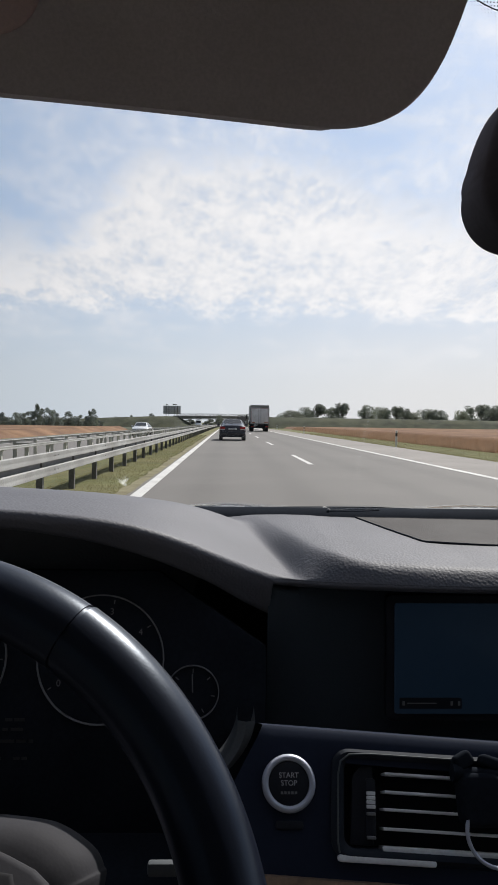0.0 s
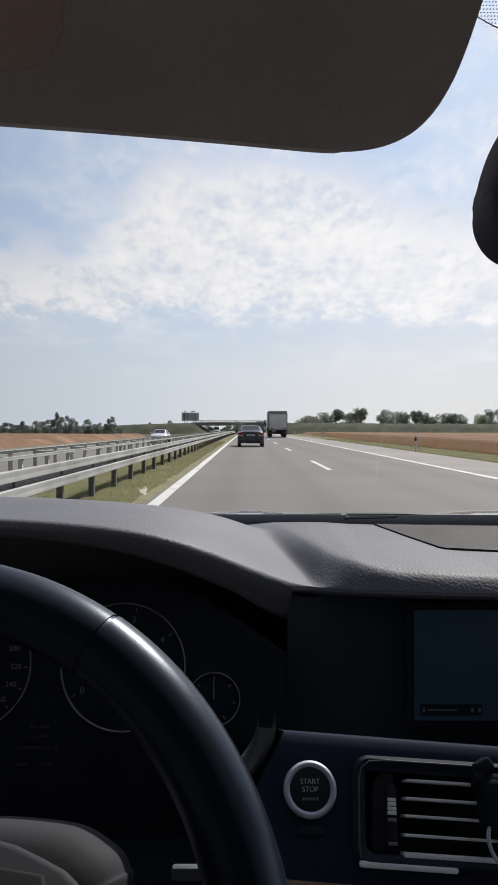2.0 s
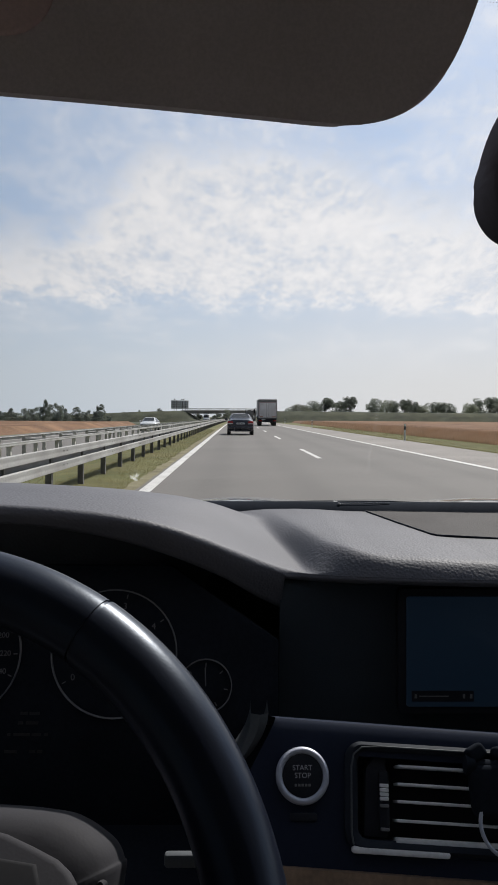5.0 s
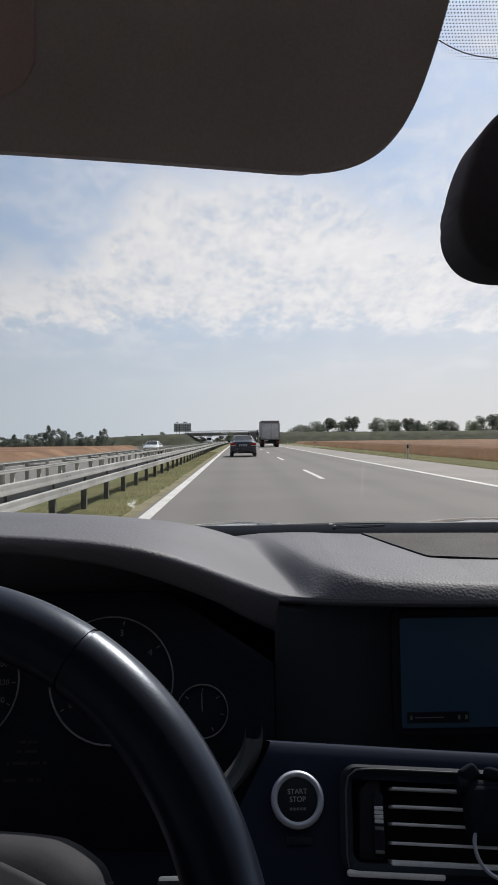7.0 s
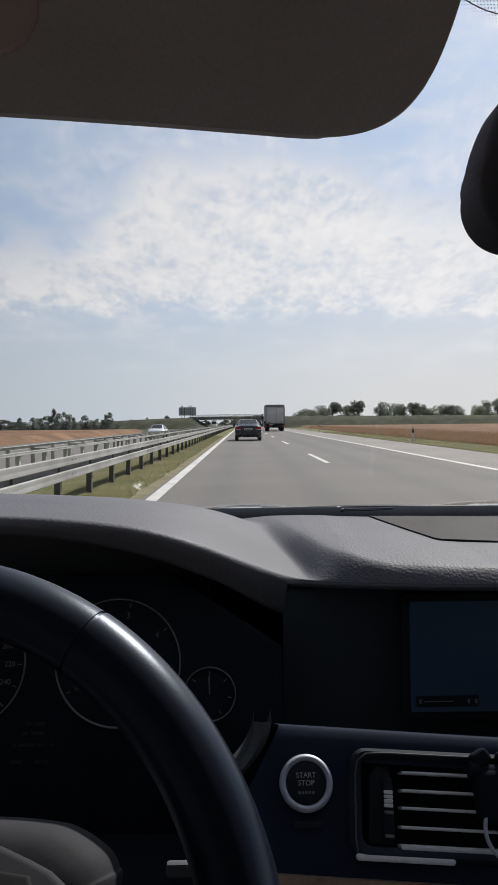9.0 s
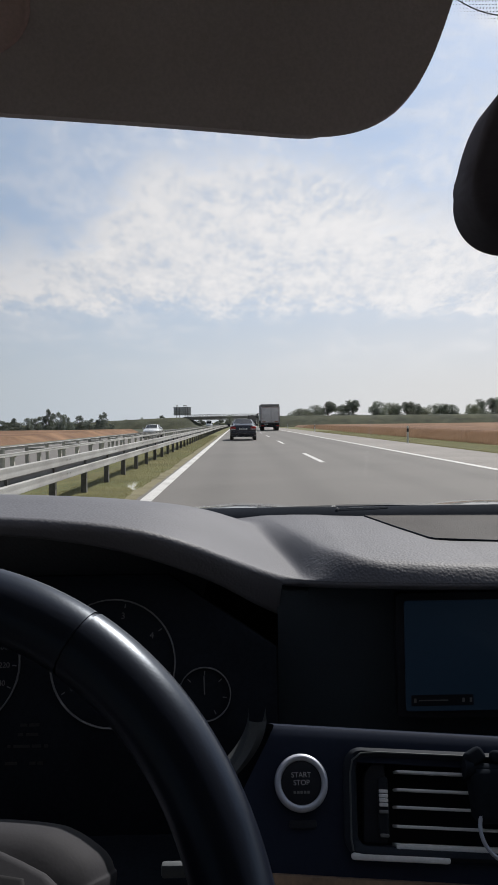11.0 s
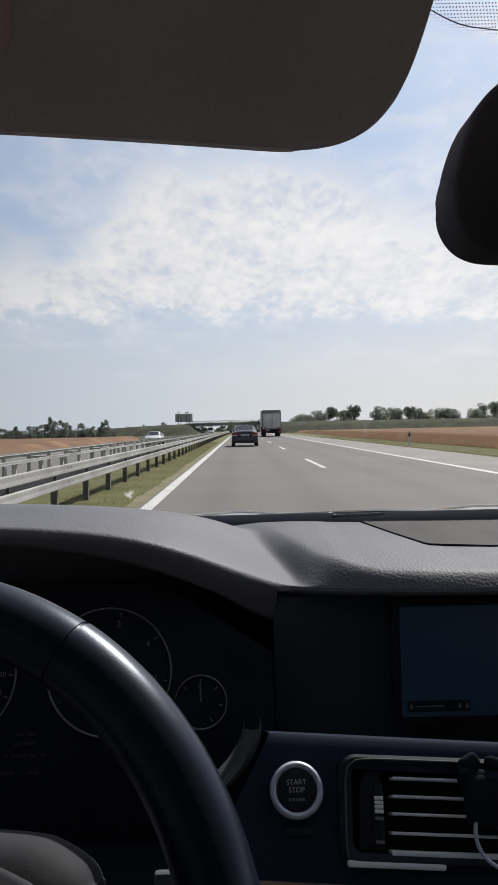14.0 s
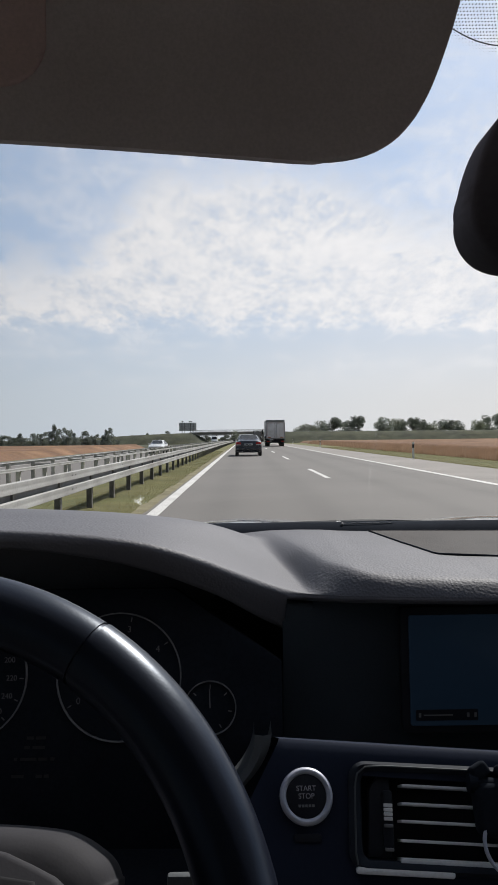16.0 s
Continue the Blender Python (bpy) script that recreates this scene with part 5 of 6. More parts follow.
def saloon(at, rz, paint_mat, label, group=""):
    c = thing("car", label, "car", group=group, at=at, rz=rz)
    sec = [(0.0, 0.76, 0.42, 0.84, 0.93, 0.56), (0.04, 0.83, 0.32, 0.90, 0.99, 0.60), (0.18, 0.865, 0.24, 0.93, 1.02, 0.64), (0.60, 0.875, 0.22, 0.945, 1.045, 0.66), (0.78, 0.875, 0.22, 0.95, 1.07, 0.65), (1.40, 0.875, 0.22, 0.95, 1.37, 0.545), (1.7, 0.875, 0.22, 0.95, 1.405, 0.55), (2.3, 0.875, 0.22, 0.95, 1.415, 0.56), (2.75, 0.875, 0.22, 0.945, 1.36, 0.55), (3.45, 0.875, 0.22, 0.92, 1.00, 0.66), (4.05, 0.86, 0.22, 0.83, 0.90, 0.62), (4.35, 0.82, 0.26, 0.70, 0.76, 0.58), (4.46, 0.74, 0.36, 0.58, 0.62, 0.5)]
    rings = []
    for y, w, zb, zl, zr, wr in sec:
        half = [(0, zb), (w * 0.8, zb), (w * 0.97, zb + 0.10), (w, zb + 0.30), (w * 0.985, zl - 0.12), (w * 0.95, zl), (w * 0.90, zl + 0.02), (wr + 0.04, zr - 0.055), (wr * 0.92, zr - 0.012), (wr * 0.5, zr), (0, zr + 0.003)]
        rings.append([(x, y, z) for x, z in half] + [(-x, y, z) for x, z in half[-2:0:-1]])
    bm = bmesh.new()
    loft(bm, rings, closed=True, caps=True)
    part("body", bm, paint_mat, c, smooth=50)
    # glass
    for name, q in (("rear_window", [(-0.62, 0.84, 1.105), (0.62, 0.84, 1.105), (0.505, 1.37, 1.372), (-0.505, 1.37, 1.372)]), ("windscreen", [(-0.60, 3.38, 1.055), (0.60, 3.38, 1.055), (0.49, 2.80, 1.355), (-0.49, 2.80, 1.355)])):
        bm = bmesh.new()
        off = Vector((0, -0.012 if name == "rear_window" else 0.012, 0.022))
        rows = []
        for t in [k / 6 for k in range(7)]:
            a, b = Vector(q[0]).lerp(Vector(q[3]), t), Vector(q[1]).lerp(Vector(q[2]), t)
            rows.append([a.lerp(b, s / 8) + off + Vector((0, 0, 0.018 * (1 - (s / 4 - 1) ** 2))) for s in range(9)])
        loft(bm, rows)
        part(name, bm, DARKGLASS, c, "dark sloping glass")
    for sx in (-1, 1):
        bm = bmesh.new()
        loft(bm, [[(sx * 0.848, y0, 0.985), (sx * (0.60 + 0.012), y1, z1)] for y0, y1, z1 in ((0.95, 1.42, 1.30), (1.5, 1.7, 1.345), (2.2, 2.25, 1.355), (2.75, 2.65, 1.33), (3.25, 2.85, 1.27))])
        part("side_window", bm, DARKGLASS, c, "dark side glass")
        # lamps follow the rear corners
        bm = bmesh.new()
        box(bm, sx * 0.655 - 0.185, sx * 0.655 + 0.185, -0.014, 0.10, 0.70, 0.91, 0.04, 3)
        lamp = part("tail_lamp", bm, RED_LAMP, c, "red tail lamp")
        bm = bmesh.new()
        box(bm, sx * 0.655 - 0.15, sx * 0.655 + 0.15, -0.019, 0.0, 0.715, 0.765, 0.012, 2)
        part("reversing_lens", bm, PALE, lamp, "clear strip in the tail lamp")
        bm = bmesh.new()
        box(bm, sx * 0.60 - 0.16, sx * 0.60 + 0.16, 4.28, 4.44, 0.54, 0.68, 0.03, 3)
        part("headlamp", bm, STEEL, c, "clear headlamp")
        bm = bmesh.new()
        box(bm, sx * 0.96 - 0.10, sx * 0.96 + 0.08, 2.90, 3.02, 0.95, 1.09, 0.03, 3)
        part("wing_mirror", bm, paint_mat, c)
        wheel_part(c, sx * 0.765, 0.82, 0.315, 0.21, sx)
        wheel_part(c, sx * 0.765, 3.58, 0.315, 0.21, sx)
    bm = bmesh.new()
    box(bm, -0.84, 0.84, -0.07, 0.16, 0.36, 0.60, 0.05, 3)
    part("rear_bumper", bm, paint_mat, c)
    bm = bmesh.new()
    box(bm, -0.70, 0.70, -0.075, 0.05, 0.25, 0.36, 0.02)
    part("valance", bm, BLACK, c)
    bm = bmesh.new()
    box(bm, -0.26, 0.26, -0.022, 0.0, 0.705, 0.815, 0.004)
    pl = part("number_plate", bm, WHITE, c, "white number plate with plain bars")
    bm = bmesh.new()
    for k in range(4):
        box(bm, -0.20 + 0.105 * k, -0.12 + 0.105 * k, -0.026, -0.020, 0.73, 0.79)
    part("plate_print", bm, INK, pl)
    bm = bmesh.new()
    cyl(bm, (-0.42, -0.09, 0.30), (-0.42, 0.12, 0.30), 0.035, 0.035, 12)
    part("exhaust", bm, STEEL, c)
    return c


NAVY = paint_of("dark_blue_car_paint", (0.012, 0.014, 0.026))
WHITE_PAINT = paint_of("white_car_paint", (0.70, 0.71, 0.72))
SILVER_PAINT = paint_of("silver_car_paint", (0.33, 0.35, 0.38))
saloon((0.33, 46.6, 0.004), 0, NAVY, "dark blue saloon car driving ahead in the fast lane", "passenger cars")
saloon((-9.2, 79.5, -0.346 + gz(79)), 180, WHITE_PAINT, "white saloon car coming towards on the far carriageway", "passenger cars")
saloon((-8.9, 300, -0.346 + gz(300)), 180, SILVER_PAINT, "silver car far off on the far carriageway", "passenger cars")
saloon((0.5, 245, 0.004 + gz(245)), 0, SILVER_PAINT, "silver car far ahead in the fast lane", "passenger cars")


def delivery_van(at, rz):
    v = thing("delivery_van", "white delivery van with a roof unit on the far carriageway", "van", at=at, rz=rz)
    sec = [(0.0, 0.92, 0.45, 2.55, 0.86), (0.15, 0.98, 0.40, 2.65, 0.88), (3.9, 0.98, 0.40, 2.65, 0.88), (4.6, 0.97, 0.40, 2.45, 0.80), (5.1, 0.97, 0.40, 1.55, 0.82), (5.7, 0.93, 0.42, 1.15, 0.80), (5.9, 0.82, 0.5, 0.95, 0.7)]
    bm = bmesh.new()
    rings = []
    for y, w, zb, zt, wt in sec:
        half = [(0, zb), (w * 0.9, zb), (w, zb + 0.2), (w, zb + (zt - zb) * 0.55), (wt, zt - 0.08), (wt * 0.85, zt), (0, zt + 0.02)]
        rings.append([(x, y, z) for x, z in half] + [(-x, y, z) for x, z in half[-2:0:-1]])
    loft(bm, rings, closed=True, caps=True)
    part("body", bm, WHITE_PAINT, v, smooth=45)
    bm = bmesh.new()
    loft(bm, [[(-0.80, 5.14, 1.56), (0.80, 5.14, 1.56)], [(-0.76, 4.66, 2.36), (0.76, 4.66, 2.36)]])
    part("windscreen", bm, DARKGLASS, v, "dark windscreen")
    bm = bmesh.new()
    box(bm, -0.55, 0.55, 3.2, 4.2, 2.62, 2.85, 0.06, 3)
    part("roof_unit", bm, WHITE_PAINT, v, "white roof cooling unit")
    bm = bmesh.new()
    box(bm, -0.5, 0.5, 5.78, 5.93, 0.70, 0.95, 0.03)
    part("grille", bm, BLACK, v)
    for sx in (-1, 1):
        bm = bmesh.new()
        box(bm, sx * 0.70 - 0.14, sx * 0.70 + 0.14, 5.70, 5.88, 0.86, 1.08, 0.03)
        part("headlamp", bm, STEEL, v, "lit clear headlamp")
        bm = bmesh.new()
        box(bm, sx * 1.12 - 0.1, sx * 1.12 + 0.1, 4.7, 4.85, 1.45, 1.8, 0.03)
        part("wing_mirror", bm, BLACK, v)
        wheel_part(v, sx * 0.86, 1.1, 0.34, 0.23, sx)
        wheel_part(v, sx * 0.86, 4.75, 0.34, 0.23, sx)
    return v


delivery_van((-9.4, 236, -0.346 + gz(233)), 180)

TARP = surf("pale_grey_tarpaulin", (0.42, 0.43, 0.45), 0.55, var=0.10, size=1.2, fine=0.2, bump=0.3, depth=0.03, stain=(0.30, 0.30, 0.31), stain_amount=0.5)
DOORGREY = surf("grey_truck_door", (0.78, 0.78, 0.79), 0.5, var=0.08, size=0.8, fine=0.05, bump=0.05, stain=(0.22, 0.21, 0.20), stain_amount=0.5)
FRAMEGREY = surf("grey_truck_frame", (0.24, 0.245, 0.25), 0.5, 0.2, var=0.12, size=0.5, fine=0.05)
REDTAPE = surf("red_marking_tape", (0.26, 0.08, 0.08), 0.5, bump=0)
CAB_WHITE = paint_of("white_cab_paint", (0.6, 0.61, 0.62))


def box_truck(at):
    """A rigid lorry with a curtain-sided body, seen from behind; its tail at y = 0."""
    t = thing("box_truck", "grey curtain-sided lorry with double rear doors in the slow lane", "truck", at=at)
    L, W, Z0, Z1 = 8.6, 1.25, 1.02, 3.60
    bm = bmesh.new()
    box(bm, -W, W, 0.10, L, Z0, Z0 + 0.22, 0.02)
    part("load_bed", bm, FRAMEGREY, t)
    bm = bmesh.new()
    box(bm, -W, W, 0.02, L, Z1 - 0.30, Z1, 0.03)
    part("roof", bm, FRAMEGREY, t, "grey roof frame")
    for sx in (-1, 1):
        # the curtain sags between its straps
        bm = bmesh.new()
        rows = []
        for k in range(61):
            y = 0.14 + (L - 0.2) * k / 60
            rows.append([(sx * (W + 0.012 - 0.03 * math.sin(math.pi * q / 6) * (0.5 + 0.5 * math.sin(k * 0.7)) + (0.012 * math.cos(k * 1.57) if q < 2 else 0)), y, Z0 + 0.02 + (Z1 - Z0 - 0.3) * q / 6) for q in range(7)])
        loft(bm, rows)
        part("curtain", bm, TARP, t, "pale grey tarpaulin side curtain", smooth=60)
        for k in range(14):
            y = 0.45 + 0.6 * k
            bm = bmesh.new()
            box(bm, sx * (W + 0.03) - 0.015, sx * (W + 0.03) + 0.015, y - 0.03, y + 0.03, Z0 - 0.06, Z0 + 0.38, 0.005)
            part("strap", bm, INK, t, "dark buckle strap")
        bm = bmesh.new()
        box(bm, sx * W - 0.05, sx * W + 0.05, 0.0, 0.10, Z0, Z1 - 0.3, 0.01)
        part("corner_post", bm, FRAMEGREY, t)
        # doors
        d = new("rear_door")
        d.parent = t
        bm = bmesh.new()
        x0, x1 = sorted((sx * 0.012, sx * (W - 0.06)))
        box(bm, x0, x1, 0.0, 0.06, Z0 + 0.10, Z1 - 0.34, 0.012)
        part("door_leaf", bm, DOORGREY, d, "grey rear door leaf")
        bm = bmesh.new()
        xe = sx * (W - 0.13)
        box(bm, xe - 0.014, xe + 0.014, -0.006, 0.004, Z0 + 0.16, Z1 - 0.40)
        box(bm, min(sx * 0.05, xe), max(sx * 0.05, xe), -0.006, 0.004, Z1 - 0.45, Z1 - 0.40)
        part("marking_tape", bm, REDTAPE, d, "red reflective border tape")
        bm = bmesh.new()
        box(bm, min(sx * 0.62, sx * 1.08), max(sx * 0.62, sx * 1.08), -0.008, 0.004, Z0 + 0.16, Z0 + 0.26)
        part("marker_plate", bm, ORANGE, d, "orange and red marker plate")
        bm = bmesh.new()
        tube(bm, [(sx * 0.16, -0.03, Z0 + 0.12), (sx * 0.16, -0.03, Z1 - 0.4)], 0.016, 8)
        part("lock_bar", bm, GALV, d)
        bm = bmesh.new()
        box(bm, sx * 0.98 - 0.22, sx * 0.98 + 0.22, 0.10, 0.20, 0.62, 0.76, 0.02)
        part("tail_lamp", bm, RED_LAMP, t, "red tail lamp")
        for y, r in ((1.9, 0.50), (3.2, 0.50), (L + 0.2, 0.50)):
            wheel_part(t, sx * 1.0, y, r, 0.30 if y > 5 else 0.50, sx)
            bm = bmesh.new()
            box(bm, sx * 1.0 - 0.26, sx * 1.0 + 0.26, y - 0.64, y - 0.60, 0.35, 1.0, 0.01)
            part("mud_flap", bm, BLACK, t)
        bm = bmesh.new()
        box(bm, sx * (W - 0.06) - 0.03, sx * (W - 0.06) + 0.03, 4.4, 7.2, 0.45, 0.56, 0.01)
        box(bm, sx * (W - 0.06) - 0.03, sx * (W - 0.06) + 0.03, 4.4, 7.2, 0.74, 0.85, 0.01)
        part("side_guard", bm, FRAMEGREY, t, "aluminium side guard")
    for x in (-0.45, -0.62):
        bm = bmesh.new()
        cyl(bm, (x * 1.0 - 0.35, 0.004, Z0 + 0.45), (x * 1.0 - 0.35, -0.006, Z0 + 0.45), 0.075, 0.075, 20)
        part("round_sign", bm, WHITE, t, "round white speed sticker")
    bm = bmesh.new()
    box(bm, -1.15, 1.15, 0.25, 0.37, 0.48, 0.62, 0.02)
    part("underrun_bar", bm, BLACK, t, "black underrun bar")
    bm = bmesh.new()
    box(bm, -0.45, 0.45, 0.4, L + 0.5, 0.62, 1.0, 0.02)
    part("chassis", bm, BLACK, t)
    bm = bmesh.new()
    box(bm, -0.80, -0.28, 0.06, 0.09, 0.84, 0.95, 0.004)
    part("number_plate", bm, WHITE, t, "white number plate")
    cab = new("cab")
    cab.parent = t
    bm = bmesh.new()
    sec = [(L + 0.35, 1.18, 0.9, 3.05), (L + 1.4, 1.2, 0.7, 3.1), (L + 2.1, 1.2, 0.45, 2.75), (L + 2.35, 1.1, 0.4, 1.7), (L + 2.4, 1.05, 0.4, 0.9)]
    loft(bm, [[(-w, y, z0), (w, y, z0), (w, y, z1 - 0.15), (w - 0.12, y, z1), (-w + 0.12, y, z1), (-w, y, z1 - 0.15)] for y, w, z0, z1 in sec], closed=True, caps=True)
    part("cab_body", bm, CAB_WHITE, cab, "white driver's cab")
    for sx in (-1, 1):
        bm = bmesh.new()
        box(bm, sx * 1.48 - 0.10, sx * 1.48 + 0.10, L + 1.95, L + 2.08, 1.75, 2.45, 0.04)
        tube(bm, [(sx * 1.18, L + 2.0, 2.5), (sx * 1.48, L + 2.02, 2.48)], 0.02, 6)
        part("wing_mirror", bm, BLACK, cab, "black wing mirror")
        bm = bmesh.new()
        box(bm, sx * 1.205 - 0.01, sx * 1.205 + 0.01, L + 1.1, L + 1.95, 1.75, 2.5, 0.005)
        part("side_window", bm, DARKGLASS, cab)
    return t


box_truck((4.35, 97.0, 0.004 + gz(98)))


def tank_truck(at):
    t = thing("tank_truck", "dark lorry with a tank container in a frame, far ahead", "truck", at=at)
    bm = bmesh.new()
    cyl(bm, (0, 0.3, 2.35), (0, 6.0, 2.35), 1.13, 1.13, 28)
    part("tank", bm, surf("dull_tank_steel", (0.16, 0.16, 0.165), 0.5, 0.4), t, "dull grey cylindrical tank")
    for y in (0.05, 6.1):
        bm = bmesh.new()
        for a in ((-1.22, -1.10, 1.12, 3.6), (1.10, 1.22, 1.12, 3.6)):
            box(bm, a[0], a[1], y, y + 0.12, a[2], a[3], 0.01)
        box(bm, -1.22, 1.22, y, y + 0.12, 1.12, 1.26, 0.01)
        box(bm, -1.22, 1.22, y, y + 0.12, 3.48, 3.6, 0.01)
        part("end_frame", bm, POST, t, "steel end frame")
    bm = bmesh.new()
    box(bm, -1.2, 1.2, 0.1, 7.5, 0.85, 1.12, 0.02)
    part("chassis", bm, BLACK, t)
    bm = bmesh.new()
    box(bm, -1.22, 1.22, 7.0, 9.2, 0.6, 3.3, 0.12, 3)
    part("cab", bm, BLACK, t, "dark driver's cab")
    for sx in (-1, 1):
        for y in (0.9, 2.2, 3.5, 8.2):
            wheel_part(t, sx * 1.0, y, 0.5, 0.4, sx)
        bm = bmesh.new()
        box(bm, sx * 0.95 - 0.2, sx * 0.95 + 0.2, 0.02, 0.1, 0.65, 0.8, 0.02)
        part("tail_lamp", bm, RED_LAMP, t)
    return t


tank_truck((4.2, 213, 0.004 + gz(213)))


# ---- trees ----
def leaf_mesh(name, seed, h, w, n, leaf, material, trunk=0.22, clumps=16, low=0.0):
    """Crown of loose leaf clumps as one mesh: random small leaves on and in a heap of uneven clumps."""
    rng = np.random.default_rng(seed)
    ang = rng.uniform(0, 2 * np.pi, clumps)
    hh = rng.uniform(0.0, 1.0, clumps)
    zc = h * (trunk + (0.94 - trunk) * hh)
    spread = np.sqrt(np.clip(1 - (1.7 * (hh - 0.42)) ** 2, 0.12, 1))
    rad = w * 0.5 * spread * rng.uniform(0.25, 0.80, clumps)
    cen = np.stack([rad * np.cos(ang), rad * np.sin(ang), zc], 1)
    size = rng.uniform(0.14, 0.26, clumps) * min(w, h) * (1.15 - 0.45 * hh)
    pick = rng.choice(clumps, n, p=size ** 2 / (size ** 2).sum())
    d = rng.normal(size=(n, 3))
    d /= np.linalg.norm(d, axis=1)[:, None]
    pos = cen[pick] + d * (size[pick] * rng.uniform(0.45, 1.12, n) ** 0.6)[:, None] * np.array([1, 1, 0.85])
    pos[:, 2] = np.maximum(pos[:, 2], low)
    nrm = d + rng.normal(size=(n, 3)) * 0.7
    nrm /= np.linalg.norm(nrm, axis=1)[:, None]
    t = np.cross(nrm, rng.normal(size=(n, 3)))
    t /= np.linalg.norm(t, axis=1)[:, None]
    b = np.cross(nrm, t)
    s = leaf * rng.uniform(0.6, 1.4, n)[:, None]
    v = np.stack([pos - t * s, pos - b * s * 0.45, pos + t * s, pos + b * s * 0.45], 1).reshape(-1, 3)
    me = bpy.data.meshes.new(name)
    me.from_pydata(v.tolist(), [], np.arange(4 * n).reshape(-1, 4).tolist())
    me.materials.append(material)
    return me, cen


def tree(name, seed, h, w, n, leaf, material, label, at, trunk=0.22, clumps=16, category="tree", group=""):
    t = thing(name, label, category, group=group, at=at)
    me, cen = leaf_mesh("crown", seed, h, w, n, leaf, material, trunk, clumps)
    new("crown", me).parent = t
    bm = bmesh.new()
    rng = random.Random(seed)
    r = 0.018 * h + 0.05
    pts = [(0, 0, -0.3), (0.02 * h * rng.uniform(-1, 1), 0.02 * h * rng.uniform(-1, 1), h * 0.35), (0.03 * h * rng.uniform(-1, 1), 0, h * 0.75)]
    for a, b, ra, rb in ((pts[0], pts[1], r, r * 0.7), (pts[1], pts[2], r * 0.7, r * 0.25)):
        cyl(bm, a, b, ra, rb, 8)
    part("trunk", bm, BARK, t)
    bm = bmesh.new()
    for c in cen[:9]:
        zs = max(h * 0.15, c[2] * 0.55)
        cyl(bm, (pts[1][0] * zs / h, pts[1][1] * zs / h, zs), tuple(c), r * 0.35, r * 0.08, 5)
    part("limbs", bm, BARK, t)
    return t


kinds = [tree("tree", 11 + k, 13.0, 11.5 + 0.8 * (k % 3), 4200, 0.36, LEAF_PALE if k % 4 == 1 else HAZED_LEAF, "broad green roadside tree in a row beyond the field", (60 + 14 * k, 545, -2.6), 0.10, 26, group="tree row") for k in range(4)]
# each tree: sideways, height and width per metre of distance
row = [(0.0750, 0.0111, 0.0111), (0.0893, 0.0174, 0.0174), (0.1074, 0.0205, 0.0174), (0.1248, 0.0253, 0.0190), (0.1422, 0.0213, 0.0158), (0.1603, 0.0269, 0.0197), (0.1975, 0.0245, 0.0174), (0.2125, 0.0237, 0.0158), (0.2259, 0.0213, 0.0126), (0.2378, 0.0237, 0.0174), (0.2504, 0.0205, 0.0118), (0.2646, 0.0174, 0.0111), (0.2765, 0.0213, 0.0142), (0.2907, 0.0205, 0.0158), (0.3025, 0.0190, 0.0111), (0.3278, 0.0205, 0.0126), (0.3420, 0.0261, 0.0190), (0.3578, 0.0276, 0.0197), (0.3752, 0.0261, 0.0190), (0.3934, 0.0229, 0.0174), (0.4131, 0.0245, 0.0190), (0.4368, 0.0205, 0.0158)]
for k, (u, top, wide) in enumerate(row):
    d = 520.0 + 12 * ((k * 7) % 5)
    h = top * d * 1.05 + 5.6
    x = u * d
    src = kinds[(k * 3) % 4]
    m = pose(x, d, -4.4, 0, 0, 47 * k) @ Matrix.Diagonal((wide * d * 1.85 / 9.8, wide * d * 1.85 / 9.8, h / 13.0, 1))
    if k < 4:
        kinds[k].matrix_basis = pose(x, d, -4.4, 0, 0, 47 * k) @ Matrix.Diagonal((wide * d * 1.85 / 9.8, wide * d * 1.85 / 9.8, h / 13.0, 1))
    else:
        c = copy_thing(src, pose(0, 0, 0))
        c.matrix_basis = m
bushes = [tree("bush", 31 + k, 6.0, 7.0, 2600, 0.24, HAZED_LEAF, "dark green bushy tree by the far field", (-70, 300, -2), 0.06, 14, group="bushes") for k in range(3)]
brow = [(-0.3531, 0.0087, 0.0237), (-0.3333, 0.0071, 0.0205), (-0.3231, 0.0063, 0.0174), (-0.3096, 0.0095, 0.0158), (-0.2938, 0.0095, 0.0142), (-0.2804, 0.0118, 0.0158), (-0.2662, 0.0213, 0.0158), (-0.2567, 0.0150, 0.0126), (-0.2464, 0.0174, 0.0142), (-0.2346, 0.0095, 0.0126), (-0.2212, 0.0118, 0.0158), (-0.2070, 0.0079, 0.0126), (-0.1935, 0.0134, 0.0111), (-0.1864, 0.0158, 0.0111), (-0.1769, 0.0008, 0.0079)]
for k, (u, top, wide) in enumerate(brow):
    d = 285.0 + 9 * ((k * 5) % 4)
    h = top * d + 3.4
    x = u * d
    m = pose(x, d, -2.4, 0, 0, 61 * k) @ Matrix.Diagonal((wide * 1.25 * d / 6, wide * 1.25 * d / 6, h / 6.0, 1))
    if k < 3:
        bushes[k].matrix_basis = m
    else:
        copy_thing(bushes[k % 3], pose(0, 0, 0)).matrix_basis = m
for u, top, wide in ((-0.1343, 0.0079, 0.0071), (-0.1058, 0.0103, 0.0126)):
    d = 440.0
    copy_thing(bushes[1], pose(0, 0, 0)).matrix_basis = pose(u * d, d, 0.0, 0, 0, 900 * u) @ Matrix.Diagonal((wide * d / 6, wide * d / 6, (top * d + 1.2) / 6.0, 1))
tree("tree", 77, 6.2, 5.4, 9000, 0.10, LEAF_PALE, "leafy young tree growing in the median behind the guard rail", (-4.2, 348, gz(348) - 0.1), 0.05, 26)
